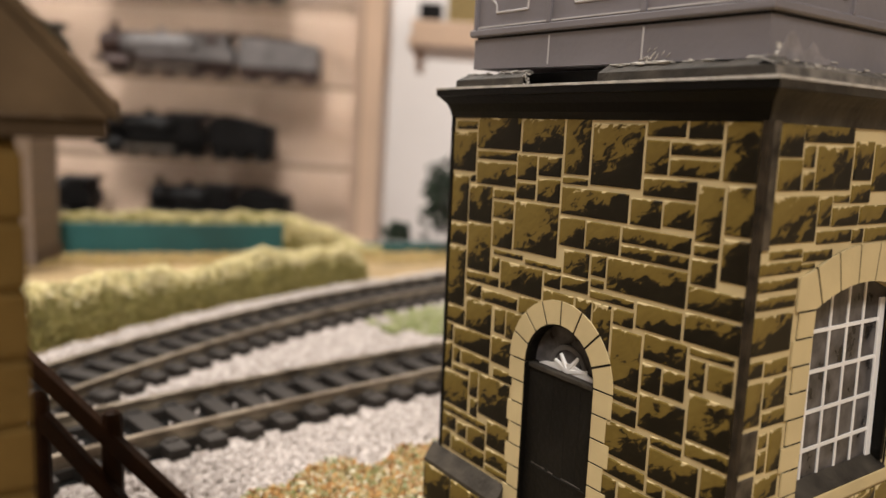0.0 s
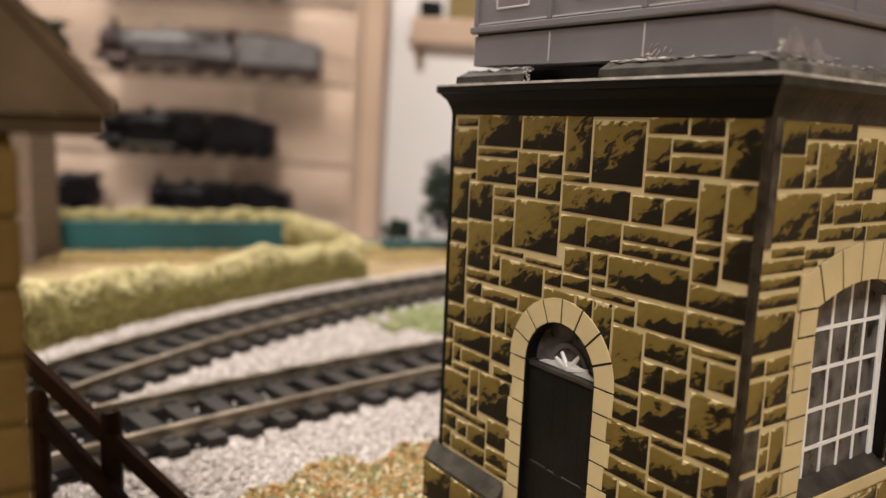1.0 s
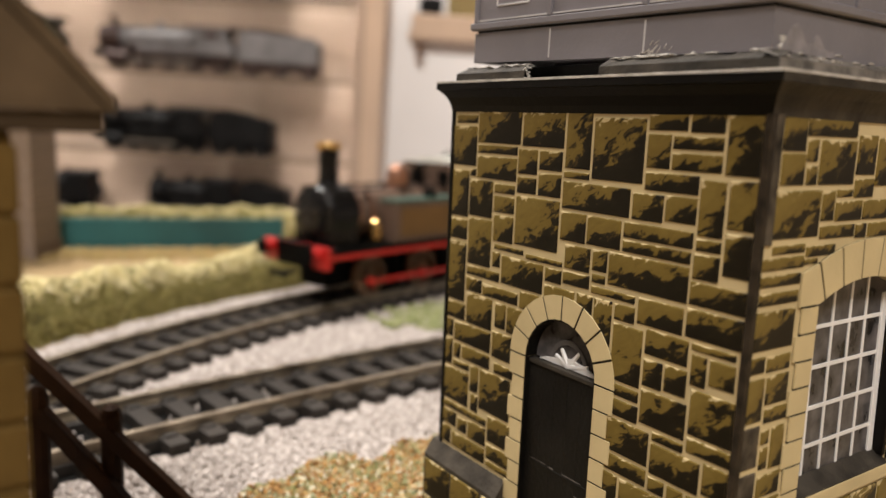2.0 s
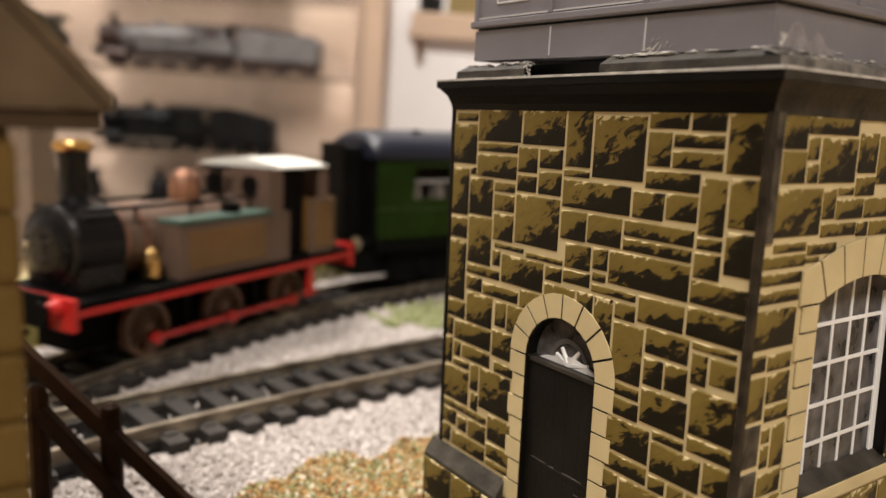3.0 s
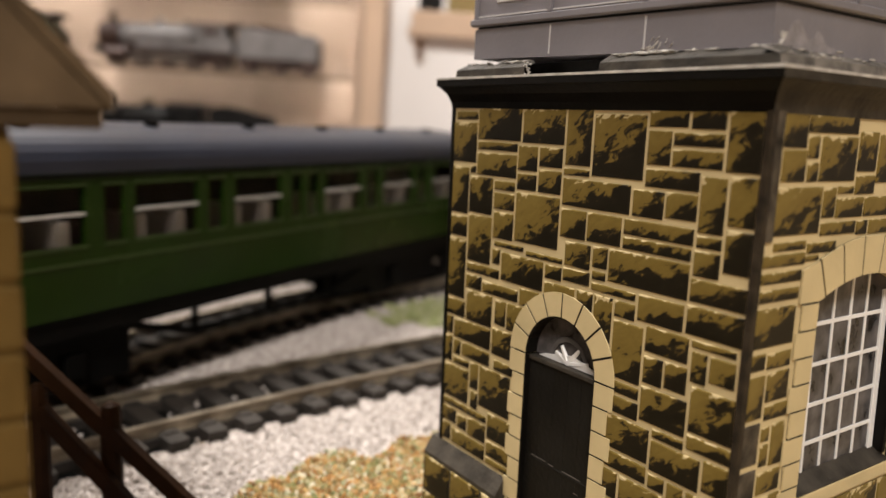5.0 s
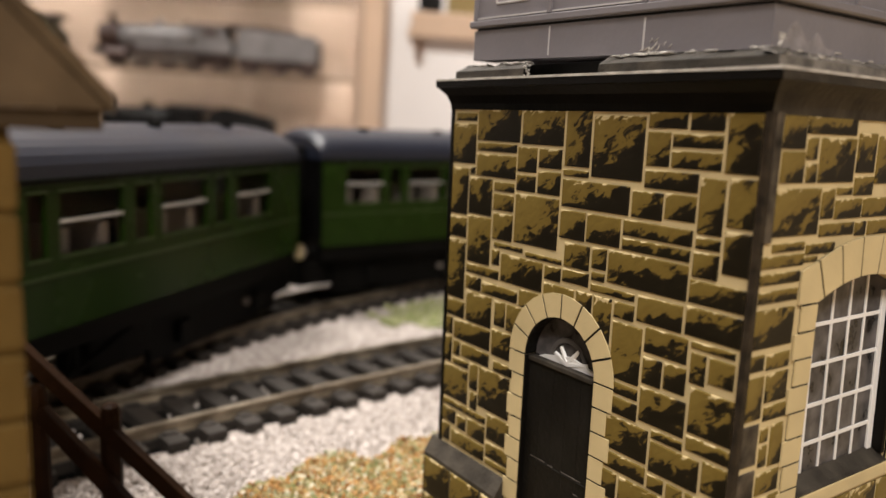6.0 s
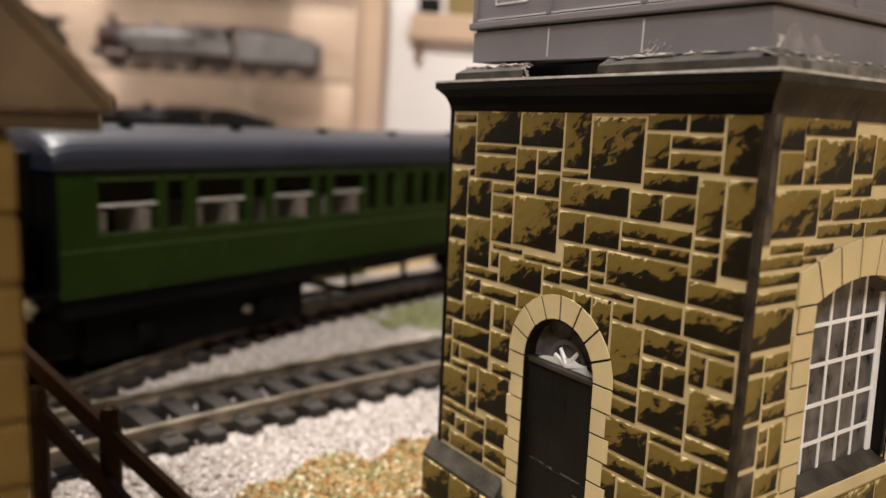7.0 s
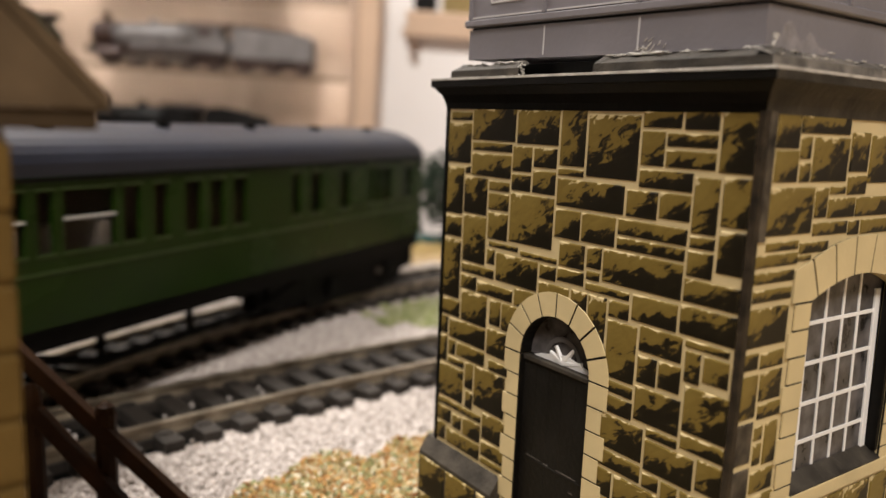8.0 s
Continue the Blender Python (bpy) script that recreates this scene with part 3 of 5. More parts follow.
# stones of the door side and of the window side: left, right, bottom, top
DOOR_STONES = (
    ((-45.8, -41.3, 58.8, 59.8), (-46.3, -41.3, 53.3, 58.4), (-41.0, -32.6, 56.4, 60.3), (-32.2, -25.1, 56.3, 60.2), (-24.7, -20.9, 54.2, 60.3), (-20.5, -13.5, 53.3, 59.8), (-40.9, -33.1, 55.1, 56.1), (-40.9, -33.1, 51.9, 54.7), (-32.8, -29.4, 53.0, 55.9), (-29.0, -25.2, 53.7, 55.9), (-32.8, -29.4, 50.7, 52.6), (-29.0, -25.2, 50.7, 53.3), (-24.8, -20.9, 53.1, 53.8), (-24.8, -14.9, 49.7, 52.7), (-46.2, -42.6, 46.5, 52.6), (-42.3, -41.2, 52.0, 52.9), (-42.3, -37.5, 46.9, 51.6), (-37.1, -33.2, 50.3, 51.4), (-37.1, -33.2, 47.9, 49.9), (-32.8, -25.2, 44.4, 50.3), (-46.2, -42.6, 43.4, 46.1), (-42.2, -37.4, 40.5, 46.6), (-37.0, -33.2, 44.2, 47.5), (-24.8, -20.9, 46.1, 49.3)),
    ((-20.6, -15.8, 46.2, 49.3), (-15.4, -6.8, 47.7, 49.3), (-14.5, -10.6, 49.7, 52.4), (-10.3, -6.7, 50.0, 52.5), (-13.1, -10.3, 55.0, 58.3), (-13.1, -8.5, 58.7, 60.3), (-8.1, -4.4, 58.6, 60.3), (-10.0, -4.4, 57.0, 58.2), (-10.0, -4.4, 55.0, 56.6), (-4.0, -0.6, 54.9, 60.3), (-13.1, -6.7, 52.8, 54.6), (-6.4, -3.7, 49.1, 54.3), (-3.3, -0.6, 50.1, 54.5), (-3.3, -0.6, 45.8, 49.7), (-6.5, -3.7, 45.0, 47.4), (-17.1, -6.9, 42.4, 45.9), (-6.6, -0.6, 42.5, 44.7), (-6.7, -0.6, 39.3, 42.1), (-19.4, -13.2, 41.0, 41.8), (-19.5, -17.4, 43.5, 45.8), (-19.4, -17.5, 42.2, 43.1), (-23.8, -19.9, 43.0, 45.7), (-23.9, -19.8, 41.2, 42.7), (-26.9, -24.2, 40.9, 42.5)),
    ((-36.6, -31.0, 43.2, 43.8), (-30.5, -24.2, 42.9, 43.5), (-35.0, -27.3, 39.1, 42.6), (-36.9, -35.4, 40.9, 42.8), (-42.2, -35.4, 39.0, 40.2), (-46.3, -42.6, 35.0, 43.0), (-42.2, -38.9, 36.8, 38.6), (-38.6, -31.6, 36.8, 38.3), (-31.2, -27.7, 36.7, 38.8), (-41.9, -36.5, 32.4, 36.5), (-35.8, -33.7, 33.2, 36.4), (-33.4, -30.2, 33.0, 36.4), (-46.2, -42.3, 32.4, 34.6), (-44.4, -36.5, 29.4, 32.1), (-36.1, -32.2, 29.2, 32.6), (-44.4, -42.9, 27.0, 29.0), (-42.5, -36.5, 27.2, 29.0), (-26.9, -21.9, 37.9, 40.5), (-21.5, -19.1, 37.2, 40.6), (-18.8, -16.2, 35.1, 40.6), (-15.8, -13.1, 38.9, 40.6), (-12.7, -7.1, 39.2, 41.9), (-15.8, -11.8, 32.4, 38.5), (-11.4, -6.2, 36.3, 38.9)),
    ((-11.4, -9.0, 33.0, 35.8), (-8.7, -6.1, 33.2, 35.9), (-5.7, -4.0, 34.8, 37.8), (-3.6, -0.9, 35.3, 37.8), (-5.4, -0.6, 29.9, 34.4), (-11.4, -5.8, 29.0, 32.6), (-16.3, -11.8, 30.8, 32.0), (-16.3, -11.7, 28.6, 30.4), (-17.4, -10.0, 24.6, 28.2), (-9.6, -3.7, 24.2, 27.4), (-5.4, -0.6, 28.1, 29.6), (-3.3, -0.6, 24.6, 27.7), (-16.3, -10.0, 22.4, 24.2), (-17.1, -13.7, 19.0, 22.0), (-13.3, -7.5, 19.1, 22.0), (-46.3, -40.8, 20.7, 25.3), (-40.4, -38.7, 23.3, 26.8), (-38.3, -32.1, 21.5, 26.9), (-40.1, -38.6, 20.6, 22.9), (-35.5, -31.8, 27.2, 28.5), (-46.3, -36.6, 19.4, 20.3), (-46.3, -43.2, 17.0, 19.0), (-42.8, -40.8, 16.8, 18.7), (-40.4, -36.6, 16.6, 19.0)),
    ((-36.2, -30.0, 17.7, 21.1), (-46.3, -44.4, 14.2, 16.6), (-44.0, -36.6, 14.2, 16.2), (-36.2, -29.9, 15.3, 17.3), (-36.2, -30.1, 14.2, 15.0), (-15.8, -8.0, 16.0, 18.6), (-4.9, -0.6, 20.2, 23.8), (-46.3, -44.8, 25.7, 29.3), (-7.2, -1.0, 14.2, 19.8), (-14.8, -7.6, 14.2, 15.7), (-15.4, -6.9, 46.2, 47.4), (-7.2, -5.3, 20.2, 23.8), (-9.6, -5.8, 27.7, 28.6), (-5.8, -1.0, 38.2, 38.9), (-44.4, -40.8, 25.7, 26.6), (-46.2, -44.8, 29.7, 32.0), (-9.6, -7.6, 22.3, 23.8), (-6.4, -3.7, 47.7, 48.8)),
)
WINDOW_STONES = (
    ((2.0, 5.5, 57.3, 60.3), (5.7, 14.0, 58.7, 60.3), (2.1, 5.7, 54.3, 57.1), (5.9, 7.6, 56.4, 58.4), (6.1, 7.8, 54.3, 56.0), (8.1, 14.2, 54.3, 58.4), (14.6, 18.0, 55.2, 59.0), (18.4, 22.3, 54.1, 58.8), (1.7, 9.0, 49.5, 53.8), (9.3, 11.4, 50.9, 53.7), (11.7, 14.4, 53.1, 53.8), (14.7, 18.2, 53.0, 54.8), (11.7, 16.5, 50.8, 52.7), (16.8, 23.6, 50.8, 52.7), (9.4, 15.5, 49.2, 50.4), (15.8, 17.8, 49.0, 50.4), (18.2, 24.4, 49.0, 50.4), (2.1, 7.2, 48.1, 48.9), (0.7, 7.3, 46.7, 47.8), (0.8, 7.0, 45.2, 46.2), (0.9, 6.9, 43.5, 44.6), (0.7, 6.8, 39.3, 42.9)),
    ((0.6, 2.8, 37.2, 38.7), (3.2, 6.8, 37.1, 38.6), (0.6, 3.1, 32.5, 36.6), (3.5, 6.9, 33.9, 36.7), (3.6, 7.4, 32.1, 33.5), (3.5, 4.7, 30.0, 31.4), (5.2, 7.2, 27.3, 31.5), (3.6, 4.8, 27.5, 29.6), (0.6, 3.1, 28.0, 32.0), (3.6, 7.2, 24.6, 26.8), (0.7, 3.2, 22.6, 27.4), (7.5, 12.4, 47.6, 48.6), (7.3, 9.6, 46.9, 47.4)),
    ((1.2, 4.1, 18.6, 22.2), (4.4, 8.6, 18.6, 24.2), (1.2, 9.3, 14.2, 18.2), (9.7, 21.8, 14.2, 20.6), (22.2, 27.4, 14.2, 20.6), (27.8, 31.7, 14.2, 20.6), (32.1, 38.8, 14.2, 60.2), (26.4, 31.7, 49.6, 60.2), (22.7, 26.0, 54.3, 60.2), (24.0, 26.0, 51.0, 53.9)),
)


def stone(parent, axis, at, out, s, material, name="stone"):
    """A thin printed block on a wall that faces along y (axis x) or x (axis y)."""
    u0, u1, z0, z1 = s
    c = min(0.12, (u1 - u0) * 0.2, (z1 - z0) * 0.2)
    k = 0.16
    low = [(u0, z0), (u1, z0), (u1, z1), (u0, z1)]
    high = [(u0 + c, z0 + c), (u1 - c, z0 + c), (u1 - c, z1 - c), (u0 + c, z1 - c)]
    def co(u, z, d):
        return (u * MM, (at + out * d) * MM, z * MM) if axis == "x" else ((at + out * d) * MM, u * MM, z * MM)
    verts = [co(u, z, -0.1) for u, z in low] + [co(u, z, k * 0.5) for u, z in low] + [co(u, z, k) for u, z in high]
    faces = [(0, 1, 5, 4), (1, 2, 6, 5), (2, 3, 7, 6), (3, 0, 4, 7), (4, 5, 9, 8), (5, 6, 10, 9), (6, 7, 11, 10), (7, 4, 8, 11), (8, 9, 10, 11)]
    me = bpy.data.meshes.new(name)
    me.from_pydata(verts, [], faces)
    me.materials.append(material)
    ob = new(name, me)
    ob.parent = parent
    return ob


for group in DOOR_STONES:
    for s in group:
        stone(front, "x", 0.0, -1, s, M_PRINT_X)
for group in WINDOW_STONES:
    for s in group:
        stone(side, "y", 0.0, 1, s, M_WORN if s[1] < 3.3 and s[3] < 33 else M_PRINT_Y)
dice = random.Random(4)


def random_stones(parent, axis, at, out, u0, u1, z0, z1, material):
    z = z0
    while z < z1 - 1.5:
        h = min(dice.choice((1.6, 2.4, 3.4, 5.0)), z1 - z)
        u = u0
        while u < u1 - 1.0:
            w = min(dice.uniform(2.5, 7.5), u1 - u)
            stone(parent, axis, at, out, (u, u + w - 0.4, z, z + h - 0.4), material)
            u += w
        z += h


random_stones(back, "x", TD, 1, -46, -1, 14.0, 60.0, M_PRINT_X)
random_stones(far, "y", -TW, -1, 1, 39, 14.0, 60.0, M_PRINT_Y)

# dressed blocks round the door and the window, on a dark joint sheet
def surround(parent, axis, at, out, u0, u1, spring, rise, width, bottom, count, courses, wide_top, wide_next):
    """Voussoirs over an opening and jamb blocks of alternating width down its sides."""
    mid, half = (u0 + u1) / 2, (u1 - u0) / 2
    r = (half * half + rise * rise) / (2 * rise)
    zc = spring + rise - r
    a0 = math.asin(min(1.0, half / r))
    flat = a0 < 1.2
    a1 = a0 * (0.885 if flat else 1.0)
    joint = bmesh.new()
    def quad(bm, pts, d0, d1):
        prism(bm, pts, "y" if axis == "x" else "x", at + out * d0, at + out * d1)
    def polar(a, q):
        return (mid + q * math.sin(a), zc + q * math.cos(a))
    n = 24
    for i in range(n):
        a, b = -a1 + 2 * a1 * i / n, -a1 + 2 * a1 * (i + 1) / n
        quad(joint, [polar(a, r), polar(b, r), polar(b, r + width - 0.05), polar(a, r + width - 0.05)], 0.0, 0.2)
    inset = min(wide_top, wide_next) - 0.1
    for u, s in ((u0, -1), (u1, 1)):
        quad(joint, [(u, bottom), (u + s * inset, bottom), (u + s * inset, spring), (u, spring)], 0.0, 0.2)
    part("joint", joint, M_BLACK, parent, "dark printed joint lines")
    for i in range(count):
        a, b = -a1 + 2 * a1 * i / count, -a1 + 2 * a1 * (i + 1) / count
        g, k = 0.13 / r, 0.13 / (r + width)
        bm = bmesh.new()
        quad(bm, [polar(a + g, r + 0.03), polar((a + b) / 2, r + 0.03), polar(b - g, r + 0.03), polar(b - k, r + width), polar((a + b) / 2, r + width), polar(a + k, r + width)], 0.1, 0.28)
        part("arch_block", bm, M_BUFF, parent)
    if flat:
        for s, u in ((-1, u0), (1, u1)):
            bm = bmesh.new()
            g = s * (a1 + 0.13 / r)
            quad(bm, [(u, spring + 0.12), polar(g, r + 0.03), polar(g, r + width), (u + s * wide_top, spring + 3.3), (u + s * wide_top, spring + 0.12)], 0.1, 0.28)
            part("skewback", bm, M_BUFF, parent)
    h = (spring - bottom) / courses
    for u, s in ((u0, -1), (u1, 1)):
        for i in range(courses):
            w = wide_top if (courses - i) % 2 == 0 else wide_next
            z0, z1 = bottom + i * h + 0.11, bottom + (i + 1) * h - 0.11
            bm = bmesh.new()
            quad(bm, [(u + s * 0.05, z0), (u + s * w, z0), (u + s * w, z1), (u + s * 0.05, z1)], 0.1, 0.28)
            part("jamb_block", bm, M_BUFF, parent)


surround(front, "x", 0.0, -1, DOOR[0], DOOR[1], DOOR[2], 5.77, 2.85, 0.3, 8, 11, 2.15, 2.8)
surround(side, "y", 0.0, 1, WIN[0], WIN[1], WIN[2], 2.05, 4.0, 21.4, 5, 8, 3.35, 2.7)
part("window_ledge", boxes((-0.05, 0.5, 9.2, 30.2, 21.2, 22.8), bevel=0.15), M_BUFF, side)

for u0, u1 in ((DOOR[0] + 0.01, DOOR[0] + 0.16), (DOOR[1] - 0.16, DOOR[1] - 0.01)):
    part("door_reveal", boxes((u0, u1, -0.12, 1.5, 0, 31.0)), M_BLACK, tower)
bm = bmesh.new()
for i in range(18):
    a, b = math.pi * i / 18, math.pi * (i + 1) / 18
    prism(bm, [(-23.52 + q * math.cos(c), 31.1 + q * math.sin(c)) for c, q in ((a, 5.62), (b, 5.62), (b, 5.76), (a, 5.76))], "y", -0.12, 1.5)
bmesh.ops.remove_doubles(bm, verts=bm.verts, dist=0.001)
part("door_reveal", bm, M_BLACK, tower)

# black corner strips and the plinth
part("corner_strip", boxes((-0.5, 0.2, -0.2, 0.6, 13.7, TH), bevel=0.12), M_SCUFF, tower, "scuffed black corner strip")
part("corner_strip", boxes((-0.1, 0.2, 0.62, 1.7, 49.0, TH), bevel=0.1), M_WORN, tower, "worn dusty strip beside the corner")
part("corner_strip", boxes((-TW - 0.2, -TW + 0.55, -0.22, 0.8, 13.7, TH), bevel=0.2), M_BLACK, tower)
for x0, x1 in ((-TW - 1.6, -32.0), (-15.5, 1.6)):
    bm = bmesh.new()
    prism(bm, [(-1.6, 0.0), (-1.6, 11.6), (-0.2, 13.7), (1.2, 13.7), (1.2, 0.0)], "x", x0, x1)
    plinth = part("plinth", bm, M_DUSTY_LIT, tower)
    u = x0 + 0.4
    while u < x1 - 2:
        w = min(dice.uniform(4.0, 7.0), x1 - u)
        stone(plinth, "x", -1.6, -1, (u, u + w - 0.5, 6.0, 11.0), M_PRINT_X)
        stone(plinth, "x", -1.6, -1, (u, u + w * 0.8, 1.0, 5.5), M_PRINT_X)
        u += w
bm = bmesh.new()
prism(bm, [(1.6, 0.0), (1.6, 11.6), (0.2, 13.7), (-1.2, 13.7), (-1.2, 0.0)], "y", 1.3, TD + 1.5)
part("plinth", bm, M_DUSTY_LIT, tower)

# door, threshold line and fanlight
door = part("door", boxes((DOOR[0] - 0.3, DOOR[1] + 0.3, 0.62, 1.5, 0, 30.75)), M_DOOR, tower, "plain black plastic plank door")
for i in range(5):
    u = DOOR[0] + 0.15 + i * 2.21
    part("plank", boxes((u, u + 2.17, 0.56, 0.8, 0.6, 30.5), bevel=0.03), M_DOOR, door)
part("strap_hinge", boxes((DOOR[0] + 0.4, DOOR[1] - 0.4, 0.50, 0.7, 17.9, 18.25), bevel=0.05), M_DOOR, door)
part("lintel", boxes((DOOR[0] - 0.2, DOOR[1] + 0.2, 0.30, 1.4, 30.4, 30.95), bevel=0.1), M_DUSTY_LIT, door)
for u, z, w in ((-28.0, 18.45, 2.6), (-24.9, 18.38, 0.9), (-22.6, 18.42, 3.2), (-20.4, 16.6, 0.7)):
    part("scratch", boxes((u, u + w, 0.49, 0.52, z, z + 0.09)), M_PALER_BLACK, door, "thin pale scratch")
bm = bmesh.new()
prism(bm, [(-23.52 + 6.1 * math.cos(a), 31.1 + 6.1 * math.sin(a)) for a in [math.pi * i / 18 for i in range(19)]], "y", 1.45, 1.6)
fan = part("fanlight", bm, M_SMOKY, tower, "smoky half-round fanlight with white bars")
HUB = Vector((-23.5, 0, 31.2))
for degrees, reach, thick in ((158, 2.3, 0.42), (124, 2.2, 0.40), (50, 2.6, 0.40), (12, 3.2, 0.42)):
    a = radians(degrees)
    bm = bmesh.new()
    rod(bm, (HUB.x, 1.38, HUB.z), (HUB.x + reach * math.cos(a), 1.38, HUB.z + reach * math.sin(a)), thick, 6, thick * 0.55)
    part("glazing_bar", bm, M_WHITE, fan)
bm = bmesh.new()
for i in range(14):
    a, b = math.pi * i / 14, math.pi * (i + 1) / 14
    prism(bm, [(HUB.x + q * math.cos(c), HUB.z + q * math.sin(c)) for c, q in ((a, 2.5), (b, 2.5), (b, 3.1), (a, 3.1))], "y", 1.3, 1.44)
part("hoop", bm, M_HOOP, fan, "hazy grey hoop")
bm = bmesh.new()
prism(bm, [(-28.4, 31.0), (-19.0, 31.0), (-19.0, 31.25), (-20.6, 31.75), (-23.0, 32.2), (-24.6, 31.95), (-27.5, 31.35)], "y", 1.2, 1.44)
part("bottom_bar", bm, M_WHITE, fan)

# window: smoky film with white bars, recessed behind a dark sill
win = part("window", boxes((-2.0, -1.85, WIN[0] - 0.3, WIN[1] + 0.3, WIN[3] - 0.5, 45.4)), M_SMOKY, tower, "smoky arched window with white glazing bars")
# the film leans a little: its foot stands nearer to the opening than its head
win.matrix_basis = Matrix.Translation((-0.00172, 0, 0.043)) @ pose(0, 0, 0, 0, -1.4, 0) @ Matrix.Translation((0.00172, 0, -0.043))
for y in (13.65, 17.0, 20.4, 23.6):
    part("glazing_bar", boxes((-1.85, -1.72, y - 0.18, y + 0.18, WIN[3] - 0.2, arch_height(y, WIN[0], WIN[1], WIN[2], 2.05) - 0.2)), M_WHITE, win)
part("stile", boxes((-1.85, -1.55, 26.75, 27.75, WIN[3], 42.2), bevel=0.08), M_WHITE, win)
for z in (27.1, 31.2, 35.5, 39.75):
    part("glazing_bar", boxes((-1.84, -1.70, WIN[0], 26.8, z - 0.2, z + 0.2)), M_WHITE, win)
bm = bmesh.new()
prism(bm, [(-1.6, 22.4), (-1.3, 24.1), (0.1, 23.1), (0.42, 22.95), (0.42, 22.4)], "y", WIN[0] + 0.05, WIN[1] - 0.05)
part("sill", bm, M_DUSTY_LIT, tower, "dusty black sloping sill")
for y0, y1 in ((WIN[1] - 0.6, WIN[1] - 0.02), (WIN[0] + 0.02, WIN[0] + 0.14)):
    part("reveal", boxes((-1.25, -0.02, y0, y1, 23.6, 42.7)), M_BLACK, tower)


def square_sweep(prof, x0, x1, y0, y1):
    """Sweeps (outset, height) pairs round a rectangle."""
    bm = bmesh.new()
    rings = [[bm.verts.new(c) for c in ((x0 - o, y0 - o, z), (x1 + o, y0 - o, z), (x1 + o, y1 + o, z), (x0 - o, y1 + o, z))] for o, z in prof]
    for a, b in zip(rings, rings[1:]):
        for i in range(4):
            bm.faces.new((a[i], a[(i + 1) % 4], b[(i + 1) % 4], b[i]))
    bm.faces.new(rings[0])
    bm.faces.new(rings[-1])
    return bm


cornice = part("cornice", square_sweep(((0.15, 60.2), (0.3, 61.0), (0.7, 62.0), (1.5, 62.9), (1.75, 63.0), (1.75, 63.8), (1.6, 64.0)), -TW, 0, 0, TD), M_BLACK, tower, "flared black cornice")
cornice.data.materials.append(M_DUSTY_LIT)      # lighter colour on the window side stands in for light
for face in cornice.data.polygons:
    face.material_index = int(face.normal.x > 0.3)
part("cornice_edge", square_sweep(((1.45, 63.75), (1.82, 63.8), (1.82, 64.05), (1.2, 64.12)), -TW, 0, 0, TD), M_DUST, tower, "pale scuffed rim")

tank = part("tank", boxes((-43.6, -1.2, 0.6, 38.6, 65.9, 69.6)), M_GREY, tower, "grey panelled plastic water tank")
tank.matrix_basis = Matrix.Translation((-0.00115, 0, -0.0002)) @ pose(0, 0, 0, 0, 1.0, 0)


def tank_part(name, bm, material, label=""):
    return part(name, bm, material, tank, label)


tank_part("upper_tank", square_sweep(((0.35, 69.9), (0.5, 70.1), (0.5, 70.7), (0.1, 70.9), (0.1, 96.0), (0.6, 96.6)), -43.6, -1.2, 0.6, 38.6), M_GREY)
tank_part("seam", square_sweep(((-0.25, 69.3), (-0.25, 70.0)), -43.6, -1.2, 0.6, 38.6), M_BLACK)
ys = 0.6 - 0.1
for u in (-43.2, -29.3, -15.3, -1.5):
    tank_part("rib", boxes((u - 0.3, u + 0.3, ys - 0.35, ys + 0.1, 70.8, 96.0), bevel=0.1), M_GREY)
for u in (-29.3, -15.3):
    tank_part("joint_line", boxes((u - 0.09, u + 0.09, 0.50, 0.75, 66.2, 69.4)), M_TANKLINE)
for u0, u1 in ((-43.2, -29.3), (-29.3, -15.3), (-15.3, -1.5)):
    tank_part("ledge", boxes((u0 + 0.5, u1 - 0.5, ys - 0.22, ys + 0.05, 70.95, 71.13)), M_TANKLINE)
    w = u1 - u0
    bm = bmesh.new()
    pts = [(u0 + 2.6, 95), (u0 + 2.6, 75.0), (u0 + 3.2, 74.2), (u0 + 3.9, 73.7), (u0 + 4.0, 72.7), (u1 - 4.0, 72.7), (u1 - 3.9, 73.7), (u1 - 3.2, 74.2), (u1 - 2.6, 75.0), (u1 - 2.6, 95)]
    for (a, b), (c, d) in zip(pts, pts[1:]):
        rod(bm, (a, ys, b), (c, ys, d), 0.14, 6)
    tank_part("panel_moulding", bm, M_TANKLINE)
xs = -1.2 + 0.1
for v in (1.2, 13.0, 25.6, 38.0):
    tank_part("rib", boxes((xs - 0.1, xs + 0.35, v - 0.3, v + 0.3, 70.8, 96.0), bevel=0.1), M_GREY)
tank_part("slot", boxes((xs - 0.1, xs + 0.14, 11.2, 11.6, 72.0, 95.0)), M_BLACK)

# chipped base course under the tank, with its broken gap
def chipped(u0, u1, axis, seed):
    bm = bmesh.new()
    pick = random.Random(seed)
    n = max(4, int((u1 - u0) / 0.7))
    top = [(u0 + (u1 - u0) * i / n, 65.75 + pick.uniform(-0.12, 0.22)) for i in range(n + 1)]
    for (a, za), (b, zb) in zip(top, top[1:]):
        if axis == "x":
            co = [(a, -1.0, 64.0), (b, -1.0, 64.0), (b, -0.9, 65.0), (a, -0.9, 65.0), (a, 0.75, za), (b, 0.75, zb)]
        else:
            co = [(0.75, a, 64.0), (0.75, b, 64.0), (0.65, b, 65.0), (0.65, a, 65.0), (-1.4, a, za), (-1.4, b, zb)]
        v = [bm.verts.new(c) for c in co]
        bm.faces.new((v[0], v[1], v[2], v[3]))
        bm.faces.new((v[3], v[2], v[5], v[4]))
    bmesh.ops.remove_doubles(bm, verts=bm.verts, dist=0.001)
    return bm


